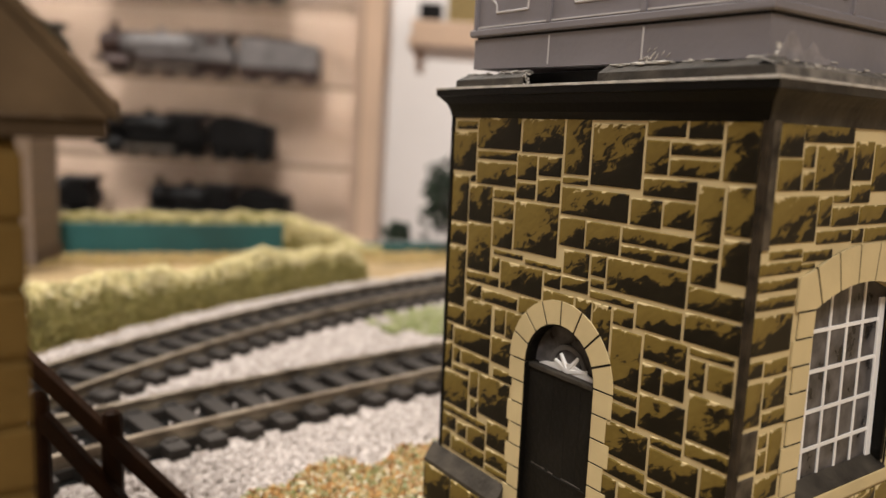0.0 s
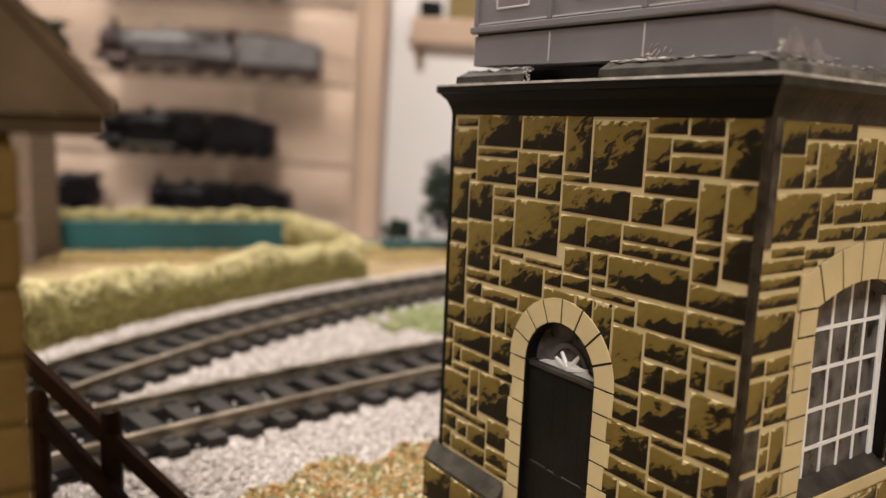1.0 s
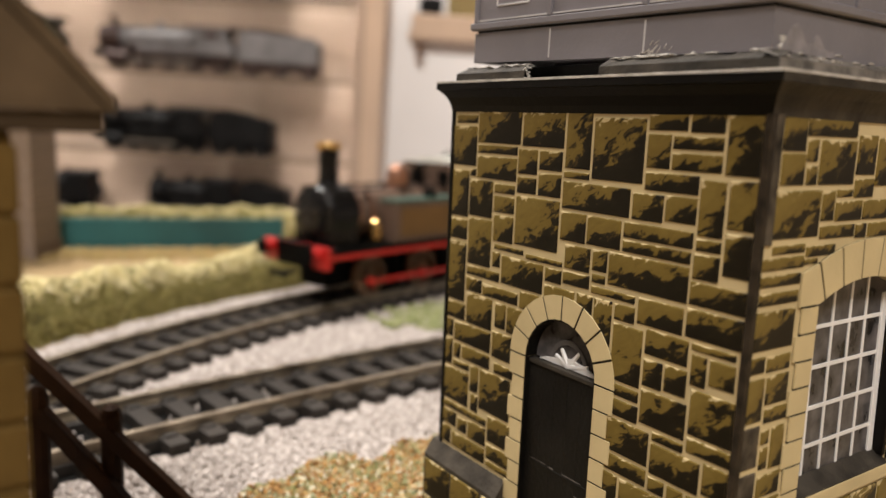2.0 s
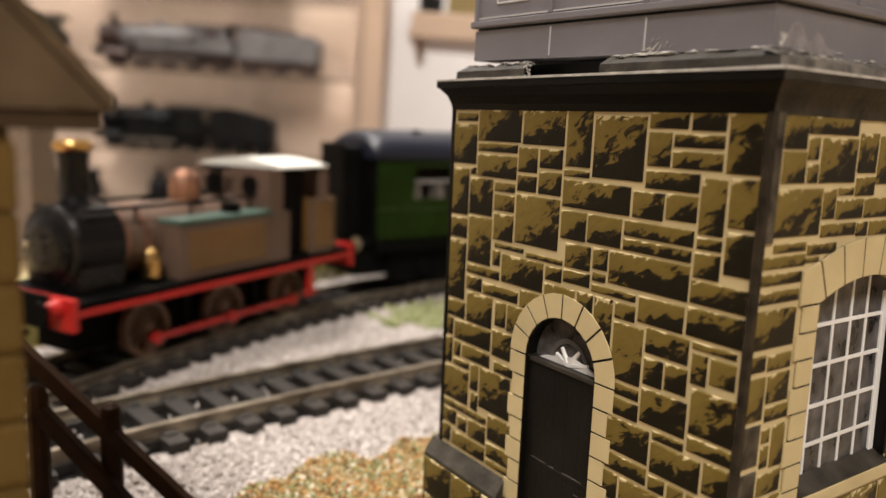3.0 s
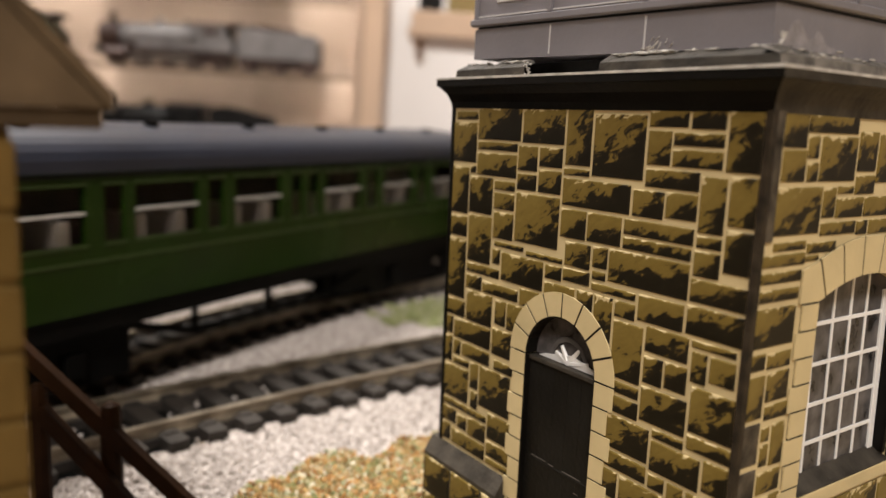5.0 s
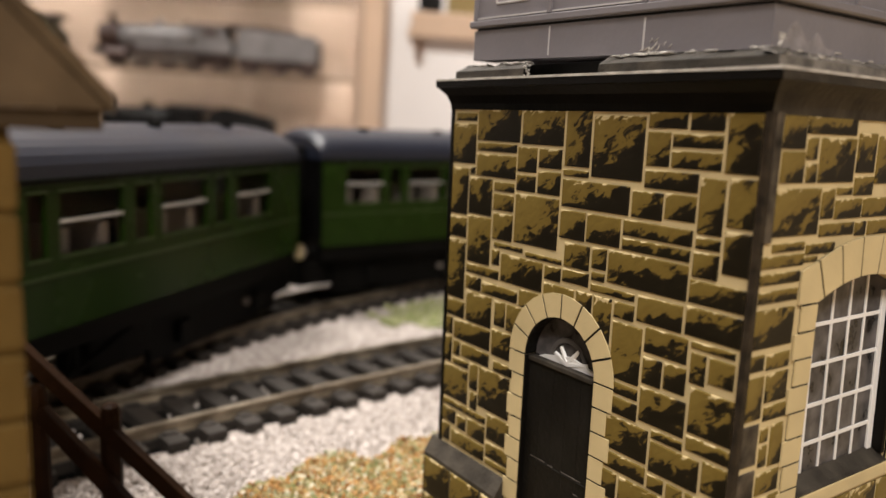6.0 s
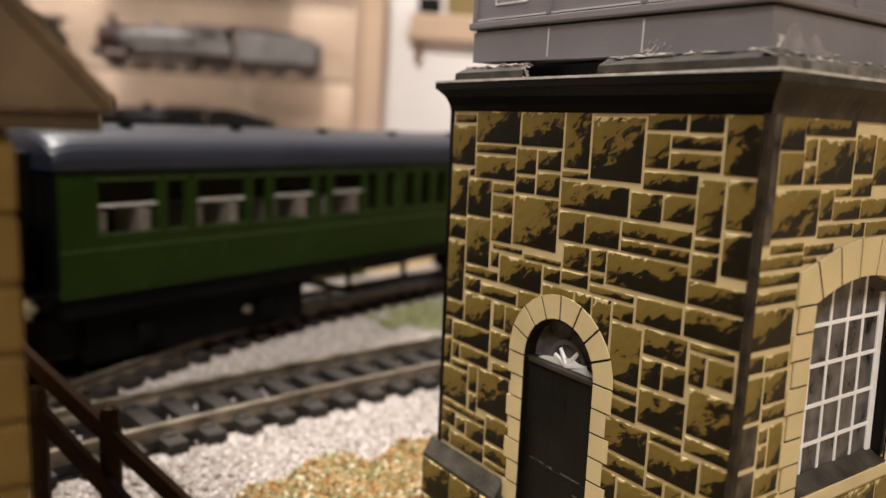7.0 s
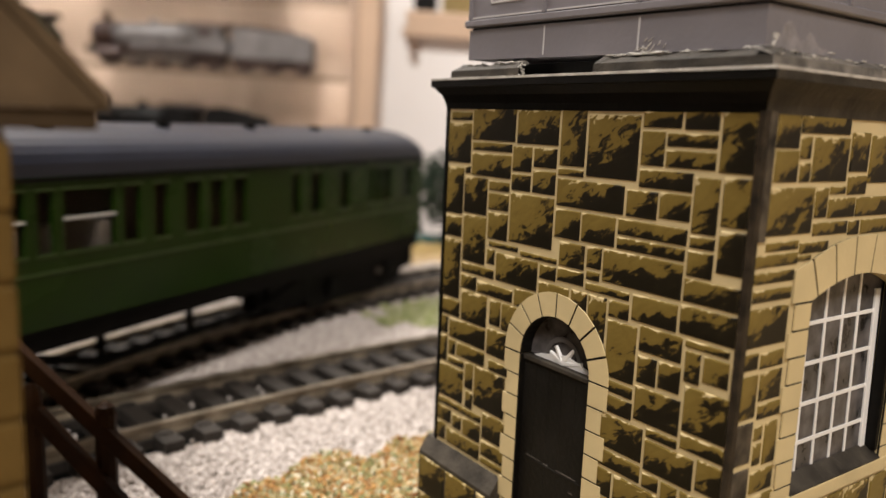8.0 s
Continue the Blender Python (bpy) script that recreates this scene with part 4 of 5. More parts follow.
part("base_course", chipped(-45.2, -31.6, "x", 1), M_DUSTY_LIT, tower, "chipped dusty base course")
part("base_course", chipped(-19.7, 0.7, "x", 2), M_DUSTY_LIT, tower)
# the window side of the course is paler than the door side
part("base_course", chipped(-0.9, 41.0, "y", 3), M_PALER_BLACK, tower)
part("base_course", boxes((-45.2, 0.6, 38.4, 40.8, 64.0, 65.9)), M_DUSTY_LIT, tower)
part("base_course", boxes((-45.2, -43.4, 0.8, 38.3, 64.0, 65.9)), M_DUSTY_LIT, tower)
# black block in the broken gap; its colour gives the hollow its shade
part("cavity_fill", boxes((-43.3, -1.8, 3.0, 38.3, 64.0, 65.8)), M_BLACK, tower, "black block giving shade to the hollow behind the broken base course")
bm = bmesh.new()
for i in range(60):
    u = dice.choice((dice.uniform(-44, -32), dice.uniform(-19, -1), dice.uniform(-17, -12)))
    m = Matrix.Translation((u, 0.45 + dice.uniform(-0.25, 0.1), 65.85 + dice.uniform(-0.1, 0.12))) @ Matrix.Diagonal((dice.uniform(0.2, 1.1), 0.10, dice.uniform(0.05, 0.12), 1))
    bmesh.ops.create_icosphere(bm, subdivisions=1, radius=1.0, matrix=m)
for i in range(16):
    u = dice.gauss(-14.0, 1.2)
    m = Matrix.Translation((u, 0.55, 66.1 + abs(dice.gauss(0, 0.6)))) @ Euler((0, dice.uniform(-1.2, -0.3), 0)).to_matrix().to_4x4() @ Matrix.Diagonal((dice.uniform(0.2, 0.6), 0.05, 0.05, 1))
    bmesh.ops.create_icosphere(bm, subdivisions=1, radius=1.0, matrix=m)
for i in range(60):
    v = 2.0 + abs(dice.gauss(1.5, 3.0))
    m = Matrix.Translation((-1.18, v, 66.0 + abs(dice.gauss(0, 0.8)) * max(0.2, 1 - v / 9))) @ Matrix.Diagonal((0.05, dice.uniform(0.2, 0.9), dice.uniform(0.08, 0.4), 1))
    bmesh.ops.create_icosphere(bm, subdivisions=1, radius=1.0, matrix=m)
for i in range(40):
    m = Matrix.Translation((dice.uniform(-0.9, 0.6), dice.uniform(0, 30), 65.5 + dice.uniform(-0.5, 0.2))) @ Matrix.Diagonal((0.12, dice.uniform(0.2, 0.8), 0.1, 1))
    bmesh.ops.create_icosphere(bm, subdivisions=1, radius=1.0, matrix=m)
for i in range(12):
    m = Matrix.Translation((-31.7 + dice.uniform(-0.2, 0.2), dice.uniform(-0.9, 0.0), 64.2 + i * 0.13)) @ Matrix.Diagonal((0.2, 0.16, 0.14, 1))
    bmesh.ops.create_icosphere(bm, subdivisions=1, radius=1.0, matrix=m)
smear = bmesh.new()
edge = [(1.8, 65.8)]
for k in range(17):
    v = 2.2 + k * 0.5
    edge.append((v, 66.2 + 2.3 * math.exp(-((v - 4.0) / 1.3) ** 2) + 1.3 * math.exp(-((v - 7.4) / 1.1) ** 2) + dice.uniform(-0.2, 0.25)))
prism(smear, edge + [(10.6, 65.8)], "x", -1.3, -1.125)
part("glue_smear", smear, M_HAZE, tower, "hazy smear of glue on the tank")
part("glue_residue", bm, M_DUST, tower, "dried whitish glue along the joint", smooth=True)


# ---- the train: things built along y, front towards -y, camera side +x ----
SPINNING, RODS = [], []


def wheel(parent, y, x, r, width, material, spokes, name="wheel"):
    """A wheel about its own axle; it is keyed in motions()."""
    side = 1 if x > 0 else -1
    m = Euler((0, radians(90), 0)).to_matrix().to_4x4()
    bm = bmesh.new()
    lathe(bm, m, ((r - 1.0, -width / 2), (r, -width / 2), (r, width / 2), (r - 1.0, width / 2), (r - 1.0, -width / 2)), 28)
    w = part(name, bm, M_UNDER if spokes == 0 else material, parent, smooth=False)
    SPINNING.append((w, x * MM, y * MM, (4.1 + r) * MM, r))
    bm = bmesh.new()
    if spokes:
        for i in range(spokes):
            a = 2 * math.pi * i / spokes
            rod(bm, (0, 0, 0), (0, (r - 0.8) * math.cos(a), (r - 0.8) * math.sin(a)), 0.45, 5)
        part("spokes", bm, material, w)
        bm = bmesh.new()
        rod(bm, (-side * 0.6, 0, 0), (side * 1.1, 0, 0), 1.5, 12)
        box(bm, *sorted((side * 0.4, side * 1.0)), -1.2, 1.2, 0.5, 5.2, bevel=0.1)
        part("hub", bm, material, w)
    else:
        rod(bm, (-0.4, 0, 0), (0.4, 0, 0), r - 0.9, 18)
        rod(bm, (0, 0, 0), (side * 1.4, 0, 0), 1.1, 10)
        part("disc", bm, material, w)
    return w


def buffer(parent, x, y, z, way, material):
    bm = bmesh.new()
    rod(bm, (x, y, z), (x, y + way * 2.6, z), 2.1, 14, 1.6)
    b = part("buffer", bm, material, parent)
    bm = bmesh.new()
    rod(bm, (x, y + way * 2.5, z), (x, y + way * 4.0, z), 0.8, 10)
    rod(bm, (x, y + way * 4.0, z), (x, y + way * 4.6, z), 2.4, 16)
    part("buffer_head", bm, M_STEEL if material is not M_RED else M_UNDER, b)


def tank_engine():
    root = thing("locomotive", "small six-wheeled tank engine in ochre with red frames and copper fittings", "locomotive")
    F, B = -45.0, 48.8
    # running plate, valances and beams
    part("running_plate", boxes((-14.5, 14.5, F + 1, B - 1, 19.4, 20.8), bevel=0.2), M_UNDER, root)
    for x in (-14.4, 14.4):
        part("valance", boxes((x - 0.5, x + 0.5, F + 1, B - 1, 17.9, 19.3), bevel=0.1), M_RED, root)
    for y, way in ((F, -1), (B, 1)):
        beam = part("buffer_beam", boxes((-15.2, 15.2, y - 0.8, y + 0.8, 15.2, 21.8), bevel=0.25), M_RED, root, "red buffer beam")
        # thin black slab over the beam between the buffers
        part("beam_middle", boxes((-8.4, 8.4, *sorted((y, y + way * 1.1)), 14.9, 21.9), bevel=0.1), M_UNDER, beam, "black middle of the buffer beam")
        for x in (-11.0, 11.0):
            buffer(root, x, y + way * 0.5, 19.6, way, M_RED)
        bm = bmesh.new()
        box(bm, -0.8, 0.8, min(y, y + way * 7), max(y, y + way * 7), 12.6, 13.6, bevel=0.1)
        box(bm, -4.0, 4.0, min(y + way * 6, y + way * 7), max(y + way * 6, y + way * 7), 12.4, 13.8, bevel=0.1)
        part("coupling", bm, M_UNDER, root)
    part("frame", boxes((-5.8, 5.8, F + 6, B - 6, 8.0, 19.5)), M_UNDER, root)
    # smokebox, boiler, chimney, dome
    bm = bmesh.new()
    lie = Matrix.Translation((0, 0, 29.6)) @ Euler((radians(90), 0, 0)).to_matrix().to_4x4()
    lathe(bm, lie, ((8.7, 27.0), (9.3, 27.5), (9.3, 38.6), (8.9, 39.2), (7.2, 39.4)), 32)
    sb = part("smokebox", bm, M_GLOSS, root, "gloss black smokebox", smooth=False)
    part("saddle", boxes((-8.6, 8.6, -38.8, -27.6, 20.6, 29.0), bevel=0.5), M_GLOSS, root)
    bm = bmesh.new()
    lathe(bm, lie, ((7.0, 39.3), (7.0, 39.9), (5.0, 40.8), (1.0, 41.1)), 28)
    d = part("smokebox_door", bm, M_GLOSS, sb)
    part("door_strap", boxes((-0.45, 0.45, -41.5, -40.7, 26.4, 32.8), (-3.0, 3.0, -41.4, -40.9, 31.0, 31.6), (-3.0, 3.0, -41.4, -40.9, 27.6, 28.2), bevel=0.1), M_DUSTY_LIT, sb, "dull grey door strap")
    part("lamp_bracket", boxes((-7.0, -4.6, -40.8, -39.4, 29.6, 30.6)), M_STEEL, sb)
    bm = bmesh.new()
    lathe(bm, lie, ((8.0, -16.0), (8.0, 27.4)), 30)
    bo = part("boiler", bm, M_LINING, root, "brown boiler", smooth=False)
    for y in (-21.0, -26.4):
        bm = bmesh.new()
        lathe(bm, Matrix.Translation((0, y, 29.6)) @ Euler((radians(90), 0, 0)).to_matrix().to_4x4(), ((8.05, -0.5), (8.3, -0.4), (8.3, 0.4), (8.05, 0.5)), 30)
        part("boiler_band", bm, M_COPPER if y < -20 else M_BRASS, bo)
    up = Matrix.Translation((0, -33.0, 0))
    bm = bmesh.new()
    lathe(bm, up, ((4.6, 37.6), (3.6, 38.6), (3.1, 40.2), (3.0, 44.0), (3.2, 49.4), (3.3, 49.8)), 20)
    ch = part("chimney", bm, M_GLOSS, root, "tall black chimney with copper cap", smooth=False)
    bm = bmesh.new()
    lathe(bm, up, ((3.3, 49.6), (3.9, 50.3), (4.0, 51.0), (3.5, 51.8), (2.6, 51.9), (2.4, 50.8)), 20)
    part("chimney_cap", bm, M_BRASS, ch, "polished copper chimney cap")
    bm = bmesh.new()
    lathe(bm, Matrix.Translation((0, -2.5, 0)), ((4.6, 36.8), (3.8, 37.6), (3.7, 41.4), (3.3, 43.2), (2.1, 44.6), (0.5, 45.0)), 22)
    part("dome", bm, M_COPPER, root, "bright copper steam dome", smooth=False)
    bm = bmesh.new()
    for x in (-1.2, 1.2):
        rod(bm, (x, 8.5, 36.5), (x, 8.5, 44.5), 0.7, 8)
    box(bm, -2.6, 2.6, 6.0, 11.5, 44.4, 45.2, bevel=0.2)
    part("safety_valve", bm, M_UNDER, root)
    for x in (-7.6, 7.6):
        bm = bmesh.new()
        rod(bm, (x, -37.0, 37.6), (x * 1.15, 30.0, 37.9), 0.42, 8)
        for y in (-24, -8, 12):
            rod(bm, (x, y, 34.5), (x * 1.08, y, 37.8), 0.35, 6)
        part("handrail", bm, M_UNDER, root)
        bm = bmesh.new()
        lathe(bm, Matrix.Translation((x * 1.2, -21.0, 0)), ((0.9, 21.0), (2.0, 22.0), (2.2, 25.6), (1.6, 27.6), (0.6, 28.4)), 14)
        part("sandbox", bm, M_BRASS, root, "brass pump beside the boiler", smooth=False)
    # tanks
    for s in (-1, 1):
        x0, x1 = sorted((s * 7.0, s * 13.6))
        tank_side = part("side_tank", boxes((x0, x1, -16.8, 14.0, 20.8, 33.4), bevel=0.3), M_LINING, root, "ochre side tank with brown lining")
        xa, xb = sorted((s * 13.5, s * 13.85))
        part("tank_panel", boxes((xa, xb, -14.0, 11.6, 22.6, 31.8), bevel=0.1), M_OCHRE, tank_side)
        x2, x3 = sorted((s * 6.6, s * 13.9))
        part("tank_top", boxes((x2, x3, -17.0, 14.0, 33.4, 34.6), bevel=0.3), M_OLIVE, tank_side, "dull green tank top")
        bm = bmesh.new()
        rod(bm, (s * 10.0, 3.0, 34.4), (s * 10.0, 3.0, 37.0), 2.4, 16)
        part("filler", bm, M_UNDER, tank_side)
    # cab
    cab = part("cab_front", boxes((-13.4, 13.4, 13.8, 14.8, 20.8, 45.0), (-13.6, 13.6, 13.6, 15.0, 33.0, 34.0)), M_LINING, root)
    for x in (-6.5, 6.5):
        bm = bmesh.new()
        rod(bm, (x, 13.5, 40.3), (x, 15.1, 40.3), 2.7, 18)
        part("spectacle", bm, M_UNDER, cab)
    for s in (-1, 1):
        a, b = sorted((s * 12.7, s * 13.7))
        part("cab_side", boxes((a, b, 14.8, 21.4, 20.8, 33.6), (a, b, 14.8, 18.6, 33.6, 45.0), bevel=0.1), M_LINING, root)
        part("cab_side", boxes((a, b, 31.0, 41.0, 20.8, 36.0), (a, b, 34.5, 38.0, 36.0, 45.0), bevel=0.1), M_LINING, root)
        c, d2 = sorted((s * 13.6, s * 13.9))
        part("bunker_panel", boxes((c, d2, 32.4, 40.0, 22.6, 34.8), bevel=0.08), M_OCHRE, root)
    part("cab_back", boxes((-13.4, 13.4, 37.6, 38.6, 33.0, 45.0)), M_LINING, root)
    part("bunker", boxes((-12.6, 12.6, 31.5, 43.5, 20.8, 36.0), bevel=0.3), M_OCHRE, root)
    part("footwell", boxes((-12.5, 12.5, 17.0, 31.5, 20.8, 21.6)), M_UNDER, root)
    # solid black block fills the cab in place of its shade
    part("cab_shade_block", boxes((-12.4, 10.5, 15.2, 31.2, 21.6, 44.6), bevel=0.5), M_UNDER, root, "black block standing in for the shade inside the cab")
    bm = bmesh.new()
    outline = [(-14.2, 45.0), (14.2, 45.0)] + [(14.2 - 28.4 * i / 12, 45.5 + 1.7 * math.sin(math.pi * i / 12)) for i in range(13)]
    prism(bm, outline, "y", 17.0, 37.0)
    part("cab_roof", bm, M_ROOFW, root, "off-white cab roof")
    # wheels, rods, brakes, steps
    for s in (-1, 1):
        for y in (-22.8, 1.2, 25.2):
            wheel(root, y, s * 8.3, 6.3, 2.4, M_WHEEL, 10)
        bm = bmesh.new()
        box(bm, *sorted((s * 10.6, s * 11.4)), -23.6, 26.0, 9.7, 11.1, bevel=0.15)
        for y in (-22.8, 1.2, 25.2):
            rod(bm, (s * 10.4, y, 10.4), (s * 11.9, y, 10.4), 1.4, 12)
        RODS.append(part("coupling_rod", bm, M_RED, root))
        a, b = sorted((s * 13.2, s * 14.2))
        part("step", boxes((a, b, 29.0, 31.6, 10.0, 18.0), (a - 0.6, b + 0.6, 28.2, 32.4, 9.4, 10.2), bevel=0.1), M_RED, root)
        for y in (-10.8, 13.2):
            part("brake", boxes((*sorted((s * 7.6, s * 9.0)), y - 1.0, y + 1.0, 7.0, 16.0), bevel=0.2), M_UNDER, root)
        part("pipe", boxes((*sorted((s * 9.0, s * 10.2)), 36.0, 46.5, 12.0, 13.4), bevel=0.3), M_STEEL, root)
    return root


WIDE_A = ((14.0, 28.0), (38.0, 54.0), (65.0, 81.0), (92.0, 107.5), (125.0, 141.0), (153.0, 169.0), (182.0, 198.0))
NARROW_A = ((30.5, 34.7), (58.0, 62.5), (84.0, 88.5), (111.5, 115.5), (118.0, 122.0), (144.5, 149.5), (173.0, 178.0))
WIDE_B = ((8.0, 21.0), (31.0, 44.0), (53.0, 65.5), (73.0, 84.2))
NARROW_B = ((23.5, 28.0), (46.5, 50.5), (67.8, 71.0), (86.2, 90.3), (93.9, 97.6), (102.4, 107.3), (109.9, 114.5), (117.6, 122.2), (139.7, 143.8),
            (148.3, 153.6), (163.0, 168.0), (178.7, 181.5), (182.5, 186.5), (187.5, 193.0), (202.6, 208.0))


def coach(label, wide, narrow, with_tables):
    root = thing("coach", label, "railway coach", "coaches of the train")
    L, W = 215.0, 16.6
    y0 = -L / 2
    spans = sorted(wide + narrow)
    ZB, ZS, ZH, ZT = 21.0, 33.8, 44.4, 46.8
    for s in (-1, 1):
        a, b = sorted((s * (W - 0.9), s * W))
        bm = bmesh.new()
        box(bm, a, b, y0, -y0, ZB, ZS)
        box(bm, a, b, y0, -y0, ZH, ZT)
        last = 0.0
        for u, v in spans:
            box(bm, a, b, y0 + last, y0 + u, ZS, ZH)
            last = v
        box(bm, a, b, y0 + last, -y0, ZS, ZH)
        wall = part("side", bm, M_GREEN, root)
        c, d = sorted((s * W, s * (W + 0.22)))
        part("waist_moulding", boxes((c, d, y0, -y0, 30.2, 30.9), bevel=0.08), M_GREEN_L, wall)
        part("gutter", boxes((c, d + 0.25 if s > 0 else d, y0, -y0, 46.0, 46.7), bevel=0.08), M_UNDER, wall)
        for i, (u, v) in enumerate(spans):
            fr = boxes((c, d, y0 + u - 0.5, y0 + v + 0.5, ZS - 0.6, ZS), (c, d, y0 + u - 0.5, y0 + v + 0.5, ZH, ZH + 0.5))
            wf = part("window_frame", fr, M_GREEN_L, root)
            pane = part("pane", boxes((*sorted((s * (W - 0.7), s * (W - 0.4))), y0 + u - 0.2, y0 + v + 0.2, ZS - 0.2, ZH + 0.2)), M_PANE, wf)
            pane.visible_shadow = False
            if v - u > 10:
                part("vent_bar", boxes((*sorted((s * (W - 0.6), s * (W + 0.1))), y0 + u, y0 + v, 39.2, 39.7)), M_VENT, wf, "white vent rail")
    bm = bmesh.new()
    outline = [(-W, ZT - 0.3)] + [(-W * math.cos(math.pi * i / 18) * 1.01, ZT + 8.9 * math.sin(math.pi * i / 18) ** 0.8) for i in range(1, 18)] + [(W, ZT - 0.3)]
    rings = []
    for yy, k in ((y0 - 0.6, 0.72), (y0 + 0.3, 0.84), (y0 + 1.5, 0.92), (y0 + 3.5, 0.97), (y0 + 7.0, 1.0), (-y0 - 7.0, 1.0), (-y0 - 3.5, 0.97), (-y0 - 1.5, 0.92), (-y0 - 0.3, 0.84), (-y0 + 0.6, 0.72)):
        rings.append([bm.verts.new((u, yy, ZT - 0.3 + (w - ZT + 0.3) * k)) for u, w in outline])
    for a, b in zip(rings, rings[1:]):
        for i in range(len(outline)):
            bm.faces.new((a[i], a[(i + 1) % len(outline)], b[(i + 1) % len(outline)], b[i]))
    bm.faces.new(rings[0])
    bm.faces.new(rings[-1])
    roof = part("roof", bm, M_ROOF, root, "dark grey curved roof")
    for i in range(7):
        bm = bmesh.new()
        yy = y0 + 20 + i * 29
        rod(bm, (6.5, yy, ZT + 7.2), (6.5, yy, ZT + 9.2), 1.5, 10)
        part("roof_vent", bm, M_UNDER, roof)
    for y, way in ((y0, -1), (-y0, 1)):
        end = part("end", boxes((-W + 0.1, W - 0.1, *sorted((y, y - way * 1.2)), 20.5, ZT), bevel=0.2), M_UNDER, root, "black coach end")
        part("gangway", boxes((-7.4, 7.4, *sorted((y, y + way * 7.4)), 21.0, 50.0), bevel=1.2), M_UNDER, end, "black corridor connector")
        part("gangway_plate", boxes((-8.2, 8.2, *sorted((y + way * 7.0, y + way * 8.0)), 20.4, 51.0), bevel=0.5), M_UNDER, end)
        for x in (-11.0, 11.0):
            buffer(root, x, y, 19.0, way, M_UNDER)
            bm = bmesh.new()
            rod(bm, (x, y + way * 0.6, 24), (x, y + way * 0.6, 46), 0.4, 6)
            part("grab_rail", bm, M_UNDER, end)
    part("solebar", boxes((-15.6, 15.6, y0 + 0.5, -y0 - 0.5, 16.6, 21.6), bevel=0.2), M_UNDER, root)
    part("floor", boxes((-15.4, 15.4, y0 + 2, -y0 - 2, 21.8, 23.0)), M_UNDER, root)
    part("corridor_wall", boxes((1.0, 1.6, y0 + 3, -y0 - 3, 23.0, 46.0)), M_UNDER, root)
    for u, v in wide:
        mid = y0 + (u + v) / 2
        if with_tables:
            bm = boxes((2.0, 14.5, mid - 3.0, mid + 3.0, 35.2, 35.8), (9, 11, mid - 0.7, mid + 0.7, 23, 35.2))
            part("table", bm, M_SEAT, root, "cream table inside the coach")
        for q in (-1, 1):
            bm = boxes((4.0, 14.6, *sorted((mid + q * 2.6, mid + q * 5.6)), 23, 29), (4.0, 14.6, *sorted((mid + q * 3.8, mid + q * 6.2)), 29, 38.0), bevel=0.3)
            part("seat", bm, M_SEAT, root, "cream coach seat")
    # bogies, trusses, boxes
    for yc, half in ((-71.0, 30.0), (74.0, 28.0)):
        bog = part("bogie", boxes((-10.9, 10.9, yc - 9, yc + 9, 9, 17.0), bevel=0.3), M_UNDER, root)
        for s in (-1, 1):
            part("side_frame", boxes((*sorted((s * 11.0, s * 12.4)), yc - half, yc + half, 5.6, 16.8), bevel=0.3), M_UNDER, bog)
        for dy in (-16.5, 16.5):
            for s in (-1, 1):
                wheel(root, yc + dy, s * 8.3, 6.2, 2.4, M_UNDER, 0)
                part("axlebox", boxes((*sorted((s * 12.2, s * 14.0)), yc + dy - 2, yc + dy + 2, 7.8, 12.8), bevel=0.4), M_UNDER, bog)
        for s in (-1, 1):
            bm = bmesh.new()
            rod(bm, (s * 12.2, yc + 11.0, 11.0), (s * 13.4, yc + 11.0, 11.0), 1.0, 10)
            part("spring_cap", bm, M_SEAT, bog, "pale spring cap")
    for s in (-1, 1):
        bm = bmesh.new()
        rod(bm, (s * 12.5, -52, 18.5), (s * 12.5, -24, 10.6), 0.9, 6)
        rod(bm, (s * 12.5, -24, 10.6), (s * 12.5, 24, 10.6), 0.9, 6)
        rod(bm, (s * 12.5, 24, 10.6), (s * 12.5, 52, 18.5), 0.9, 6)
        for yy in (-24, 0, 24):
            rod(bm, (s * 12.5, yy, 10.6), (s * 12.5, yy, 18.6), 0.9, 6)
        part("truss", bm, M_UNDER, root)
    for y, way in ((y0, -1), (-y0, 1)):
        # added black block keeps the gap under each coach end dark
        part("end_filler", boxes((-11.5, 11.5, *sorted((y - way * 9.0, y + way * 5.0)), 8.4, 16.8), bevel=0.6), M_UNDER, root)
    part("vacuum_tank", boxes((4.0, 12.6, 28.0, 47.0, 8.4, 18.2), bevel=1.2), M_UNDER, root)
    part("battery_box", boxes((-13.0, -4.0, 2.0, 22.0, 10.5, 18.5), bevel=0.3), M_UNDER, root)
    part("coupling", boxes((-1.0, 1.0, y0 - 5, y0 + 6, 11.0, 12.2)), M_UNDER, root)
    part("coupling", boxes((-1.0, 1.0, -y0 - 6, -y0 + 4, 11.0, 12.2)), M_UNDER, root)
    return root


loco = tank_engine()
coach_a = coach("dark green corridor coach with grey roof and wide table windows", WIDE_A, NARROW_A, False)
coach_b = coach("dark green brake coach with grey roof and narrow rear windows", WIDE_B, NARROW_B, False)

# ---- fence beside the track ----
fence = thing("fence", "dark brown plastic stair railing with sloping rails beside the track", "fence")
FA = {"p1": ((-80.4, -47.4), 19.1), "p2": ((-74.1, -38.8), 16.9)}
for (x, y), h in FA.values():
    bm = bmesh.new()
    lathe(bm, Matrix.Translation((x, y, 0)), ((1.55, 0.0), (1.5, h - 1.5), (1.2, h - 0.5), (0.5, h)), 10)
    part("post", bm, M_FENCE, fence)
